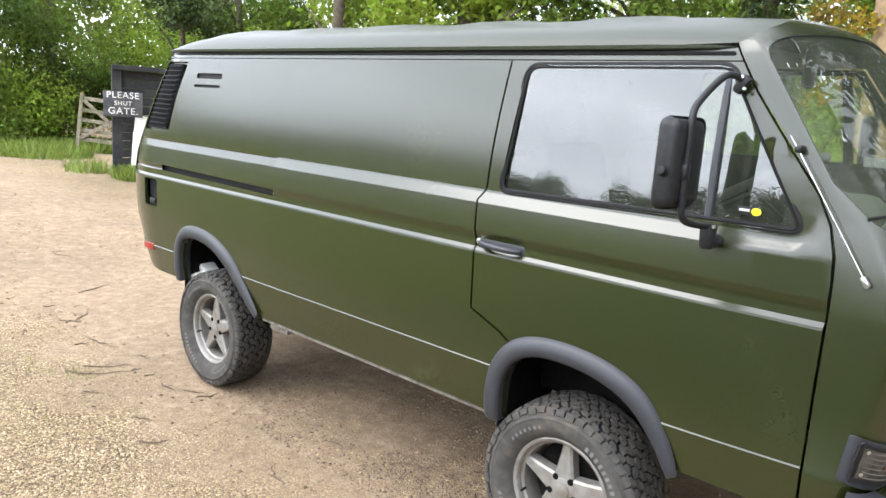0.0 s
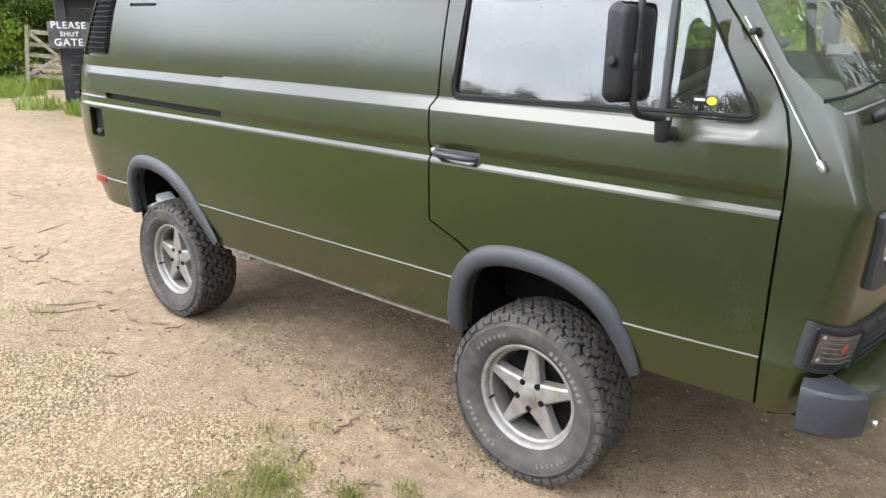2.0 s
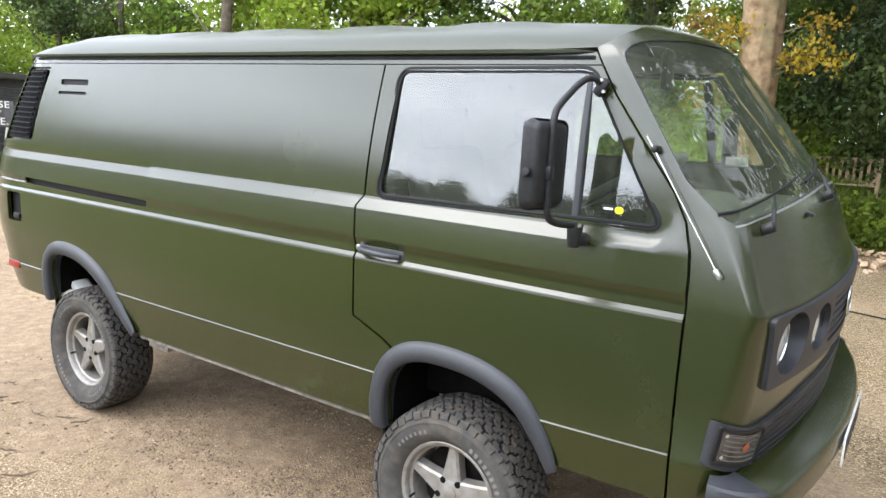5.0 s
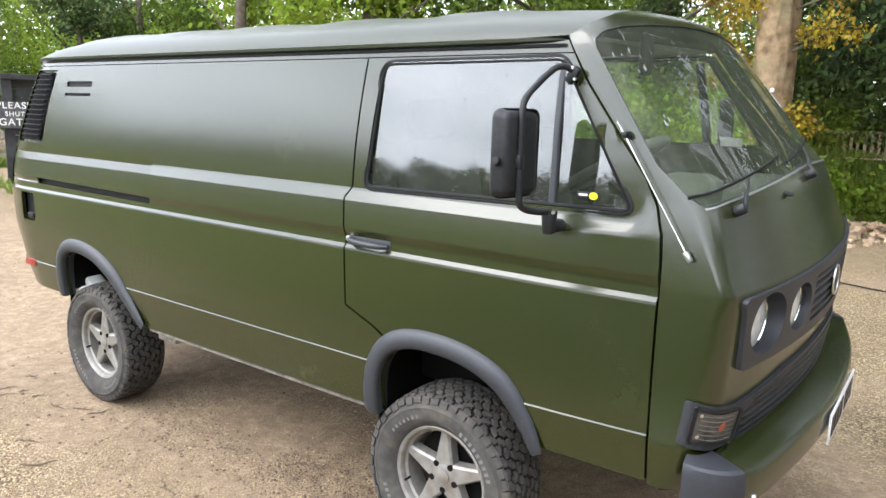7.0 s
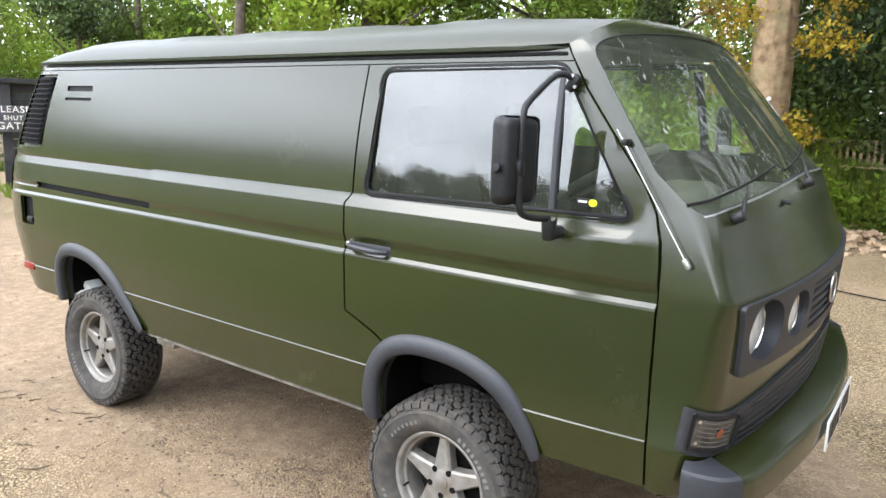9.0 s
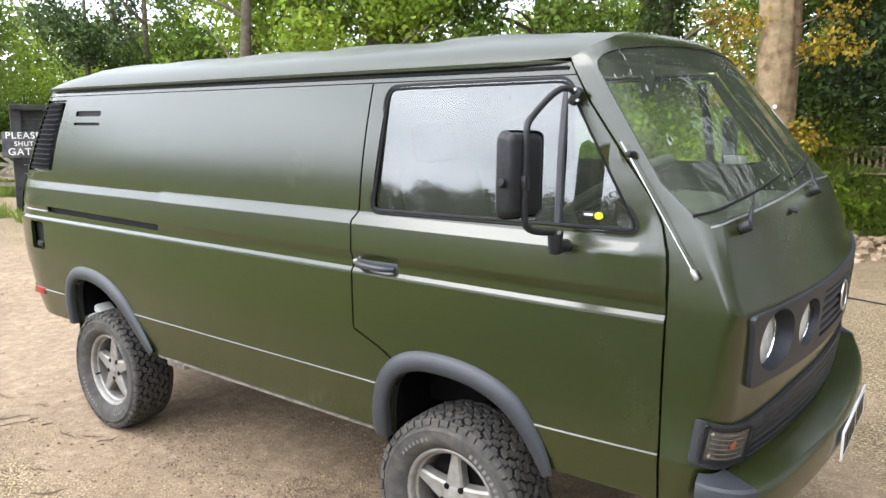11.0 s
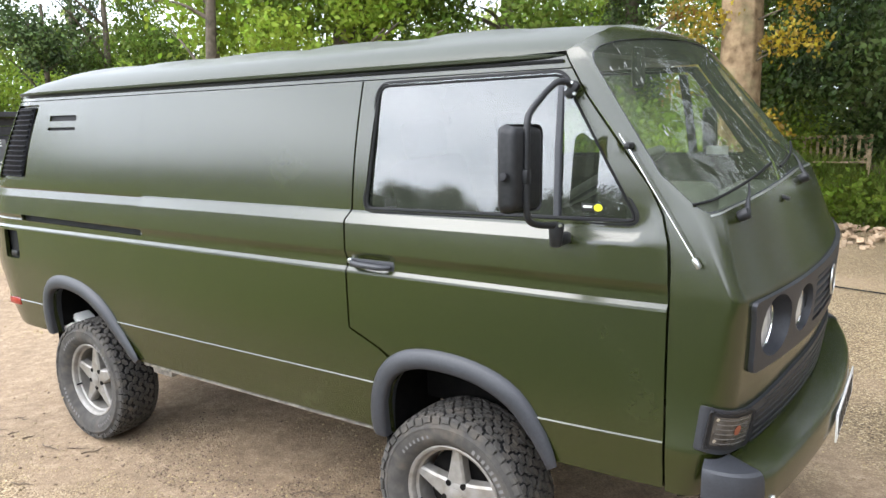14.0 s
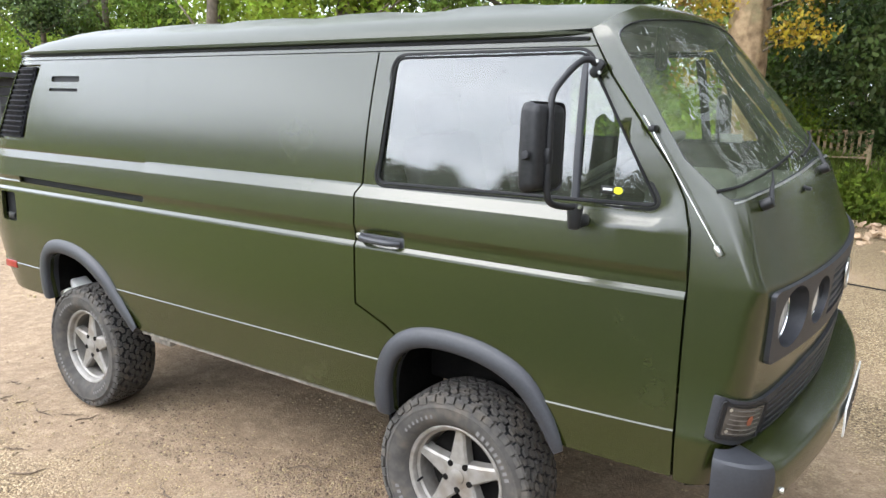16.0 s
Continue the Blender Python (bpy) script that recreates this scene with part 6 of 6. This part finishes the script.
for k in range(5):
    beam((-1.0, -0.48 + k * 0.11, 0.41), (1.0, -0.48 + k * 0.11, 0.41), 0.085, 0.025, M["bench_wood"], bench, "seat_slat", 0.003)

# ---- rubble at the foot of the bank ----
rubble = thing("rubble_pile", (0.3, 9.6, 0), "spread heap of broken bricks and pale stones", "rubble")
rocks = []
for k in range(5):
    rnd = random.Random(k)
    bm = bmesh.new()
    bmesh.ops.create_cube(bm, size=1, matrix=Matrix.Diagonal((1.0, 0.75, 0.55, 1)))
    bmesh.ops.subdivide_edges(bm, edges=bm.edges, cuts=1, use_grid_fill=True)
    for v in bm.verts:
        v.co *= rnd.uniform(0.72, 1.05)
    me = bpy.data.meshes.new("rubble_piece")
    bm.to_mesh(me)
    bm.free()
    me.materials.append(M["brick_rubble"])
    rocks.append(me)
rnd = random.Random(11)
for k in range(230):
    x, y = rnd.uniform(-1.3, 1.6), 8.4 + 2.9 * rnd.random() ** 0.8
    s = rnd.uniform(0.05, 0.15) * (1.15 if y > 9.4 else 0.75)
    ob = new("rubble_piece", rnd.choice(rocks))
    ob.parent = rubble
    heap = 0.16 * math.exp(-((y - 10.4) / 0.7) ** 2)
    ob.matrix_local = Matrix.Translation((x - 0.3, y - 9.6, ground_z(x, y) + heap * rnd.random() + s * 0.15)) @ Euler((rnd.uniform(-0.5, 0.5), rnd.uniform(-0.5, 0.5), rnd.uniform(0, 6.3))).to_matrix().to_4x4() @ Matrix.Scale(s, 4)


# ---- loose gravel, grass, twigs ----
def pebbles(name, boxes, label, seed, mat="stone", threshold=-0.12):
    """Small flattened stones lying on the ground."""
    rng = np.random.default_rng(seed)
    vs, fs = [], []
    octa = np.array([(1, 0, 0), (0.1, 1, 0), (-1, 0.1, 0), (0, -1, 0), (0.1, 0, 0.8), (0, 0, -0.6)])
    tri = np.array([(0, 1, 4), (1, 2, 4), (2, 3, 4), (3, 0, 4), (1, 0, 5), (2, 1, 5), (3, 2, 5), (0, 3, 5)])
    for x0, x1, y0, y1, count, r0, r1 in boxes:
        p = np.stack([rng.uniform(x0, x1, count), rng.uniform(y0, y1, count)], 1)
        keep = np.array([noise.noise((x * 1.3, y * 1.3, 9.0)) + rng.normal() * 0.18 > threshold for x, y in p])
        for x, y in p[keep]:
            r = r0 + (r1 - r0) * rng.random() ** 3
            a = rng.uniform(0, 6.3)
            c, s = math.cos(a), math.sin(a)
            v = octa * rng.uniform(0.65, 1.2, (6, 1)) * (r, r * rng.uniform(0.6, 1), r * rng.uniform(0.5, 0.9))
            v = np.stack([v[:, 0] * c - v[:, 1] * s + x, v[:, 0] * s + v[:, 1] * c + y, v[:, 2] + ground_z(x, y) + r * 0.1], 1)
            fs.append(tri + 6 * len(vs))
            vs.append(v)
    ob = sheet_mesh(name, np.concatenate(vs), np.concatenate(fs), M[mat])
    return tagged(ob, label, "gravel", kind="stuff")


pebbles("loose_gravel", [(-4.2, 0.6, -2.7, -1.05, 42000, 0.003, 0.0085), (-7.0, 1.8, -1.3, 1.2, 9000, 0.003, 0.010), (-0.6, 1.9, 0.9, 8.0, 6000, 0.006, 0.018), (-12, -4, -2.5, 3.0, 3500, 0.008, 0.022), (-1.7, 1.2, -1.0, 0.2, 9000, 0.003, 0.012)],
        "loose pale gravel stones scattered over the yard", 21)


pebbles("earth_crumbs", [(-2.3, 1.1, -1.0, -0.1, 12000, 0.004, 0.012), (-1.1, 0.5, -0.98, -0.55, 7000, 0.004, 0.012), (-4.5, -0.2, -1.6, -0.9, 900, 0.004, 0.016), (-9.0, -2.5, -1.8, 2.0, 900, 0.005, 0.016)], "brown earth crumbs and small dark stones in the wheel tracks", 23, "crumb", -0.2)


def grass(name, spots, height, label, seed, mat="grass"):
    rng = np.random.default_rng(seed)
    vs = []
    for x, y, r, count in spots:
        for _ in range(count):
            a, rr = rng.uniform(0, 6.3), r * math.sqrt(rng.random())
            px, py = x + rr * math.cos(a), y + rr * math.sin(a) * 0.7
            h = height * rng.uniform(0.4, 1.2)
            d = rng.uniform(0, 6.3)
            w = h * 0.055 + 0.0012
            lx, ly = rng.normal(0, h * 0.45, 2)
            z = ground_z(px, py) - 0.004
            ex, ey = w * math.cos(d), w * math.sin(d)
            vs.append([(px - ex, py - ey, z), (px + ex, py + ey, z), (px + lx + ex * 0.2, py + ly + ey * 0.2, z + h), (px + lx - ex * 0.2, py + ly - ey * 0.2, z + h)])
    v = np.array(vs).reshape(-1, 3)
    return tagged(sheet_mesh(name, v, np.arange(len(v)).reshape(-1, 4), M[mat]), label, "grass", kind="stuff")


grass("grass_tufts", [(-0.95, -1.31, 0.12, 130), (-0.74, -1.45, 0.16, 520), (-0.70, -1.52, 0.08, 430), (-0.62, -1.60, 0.15, 620), (-0.70, -1.68, 0.20, 620), (-0.52, -1.72, 0.16, 420), (-0.44, -1.38, 0.10, 140), (-0.40, -1.40, 0.05, 130), (-0.26, -1.24, 0.07, 150), (-0.85, -1.15, 0.08, 50), (-3.08, -1.39, 0.13, 90), (-3.35, -1.5, 0.16, 60), (-1.6, -1.9, 0.3, 30), (0.1, -1.5, 0.25, 50), (-2.6, -1.9, 0.3, 30)],
      0.030, "short sparse grass tufts growing through the gravel", 31)
grass("verge_grass", [(-10.2, 2.25, 0.45, 450), (-10.3, 2.25, 0.2, 350), (-11.4, 2.0, 0.5, 250), (-14.6, 2.4, 1.3, 1900), (-16.0, 3.9, 1.3, 2500), (-17.5, 2.5, 1.5, 2500)], 0.20, "green verge grass by the gate", 32, "lush_grass")
grass("bank_grass", [(x * 0.45 - 4.5, 12.15 + 0.25 * math.sin(x * 2.2), 0.42, 420) for x in range(22)] + [(x * 0.5 - 3, 13.2, 0.5, 250) for x in range(16)] + [(x * 0.3 - 1.6, 12.25, 0.25, 200) for x in range(9)] + [(x * 0.4 - 2.0, 11.85 + 0.2 * math.sin(x * 1.3), 0.35, 330) for x in range(14)], 0.23, "long green grass along the top of the bank", 33, "lush_grass")
rnd = random.Random(5)
for x, y, ln, turn in ((-1.96, -1.47, 0.17, 0.9), (-3.04, -1.3, 0.42, 0.7), (-3.1, -1.2, 0.30, 0.9), (-0.86, -0.66, 0.34, 0.35), (-1.34, -0.80, 0.12, 0.2), (-3.55, -1.05, 0.30, 0.2), (-0.78, -1.04, 0.13, 1.6), (-0.75, -1.34, 0.12, 2.2), (-6.4, -0.3, 0.6, 0.3), (-4.3, -0.9, 0.4, 2.6), (-5.0, -0.5, 0.35, 1.9), (-1.3, -1.2, 0.2, 2.8), (-2.3, -0.98, 0.13, 1.2), (-4.9, -1.5, 0.5, 0.5), (-0.6, -0.95, 0.1, 0.8), (-2.55, -1.1, 0.18, 0.1)) + tuple((rnd.uniform(-0.95, -0.35), rnd.uniform(-1.65, -1.1), rnd.uniform(0.03, 0.10), rnd.uniform(0, 3)) for _ in range(12)) + tuple((rnd.uniform(-5.2, -2.2), rnd.uniform(-1.9, -0.95), rnd.uniform(0.06, 0.25), rnd.uniform(0, 1.6)) for _ in range(14)):
    z = ground_z(x, y)
    twig = thing("twig", (x, y, z + 0.004), "dry brown twig lying on the gravel", "twig", "twigs on the ground")
    d = Vector((math.cos(turn), math.sin(turn), 0))
    side_v = Vector((-d.y, d.x, 0))
    pts = [d * ln * (k / 5 - 0.5) + side_v * ln * 0.13 * rnd.uniform(-1, 1) + Vector((0, 0, 0.004 * rnd.random())) for k in range(6)]
    part("twig_stem", tube(pts, [0.0028, 0.0042, 0.0038, 0.0032, 0.0024, 0.001], 6, smooth_steps=1), M["twig"], twig)
    part("side_shoot", tube([pts[2], pts[2] + side_v * ln * 0.16 + d * ln * 0.12 + Vector((0, 0, 0.006))], [0.003, 0.0012], 5, smooth_steps=0), M["twig"], twig)
cable = thing("ground_cable", (0.6, 5.9, 0.01), "thin dark cable lying across the gravel", "cable")
part("cable_run", tube([(-0.9, 0.15, 0.0), (-0.2, 0.05, 0.003), (0.3, -0.14, 0.003), (1.2, -0.3, 0.0)], 0.008, 6), M["rubber"], cable)

# ---- pale splashes on the windscreen ----
rnd = random.Random(8)
for s0, z0, many in ((-0.76, 1.965, 8), (-0.748, 1.925, 9), (-0.742, 1.895, 6), (-0.83, 1.91, 3), (-0.88, 1.873, 3), (-0.53, 1.75, 5), (-0.545, 1.73, 4), (-0.49, 1.625, 6), (-0.41, 1.54, 6), (-0.78, 1.746, 5), (-0.58, 1.687, 5), (-0.317, 1.849, 2), (-0.62, 1.90, 3)):
    for _ in range((many + 1) * 2 // 3):
        bm = bmesh.new()
        s1, z1 = s0 + rnd.gauss(0, 0.016), z0 + rnd.gauss(0, 0.014)
        w, ln, sl = rnd.uniform(0.0010, 0.0030), rnd.uniform(0.005, 0.020), rnd.uniform(-0.5, 0.1)
        n = 7
        ring = [bm.verts.new(front(s1 + w * math.cos(2 * math.pi * k / n) * rnd.uniform(0.6, 1.2) - sl * 0.5 * ln * math.sin(2 * math.pi * k / n), z1 + 0.5 * ln * math.sin(2 * math.pi * k / n), -0.001)) for k in range(n)]
        bm.faces.new(ring)
        bmesh.ops.recalc_face_normals(bm, faces=bm.faces)
        part("splash", bm, M["splash"], screen, "pale dried splash")

# ---- the van leans a little towards the open side, with the slope it stands on ----
for ob in van.children_recursive:
    for v in ob.data.vertices:
        q = max(0.0, v.co.y + 0.9)
        up = v.co.z - 1.0
        v.co.y -= q / 1.8 * up * (0.15 if up > 0 else 0.10)
        v.co.z += q * interp(v.co.z, [(1.7, 0.050), (2.05, 0.035)])
    ob.data.update()
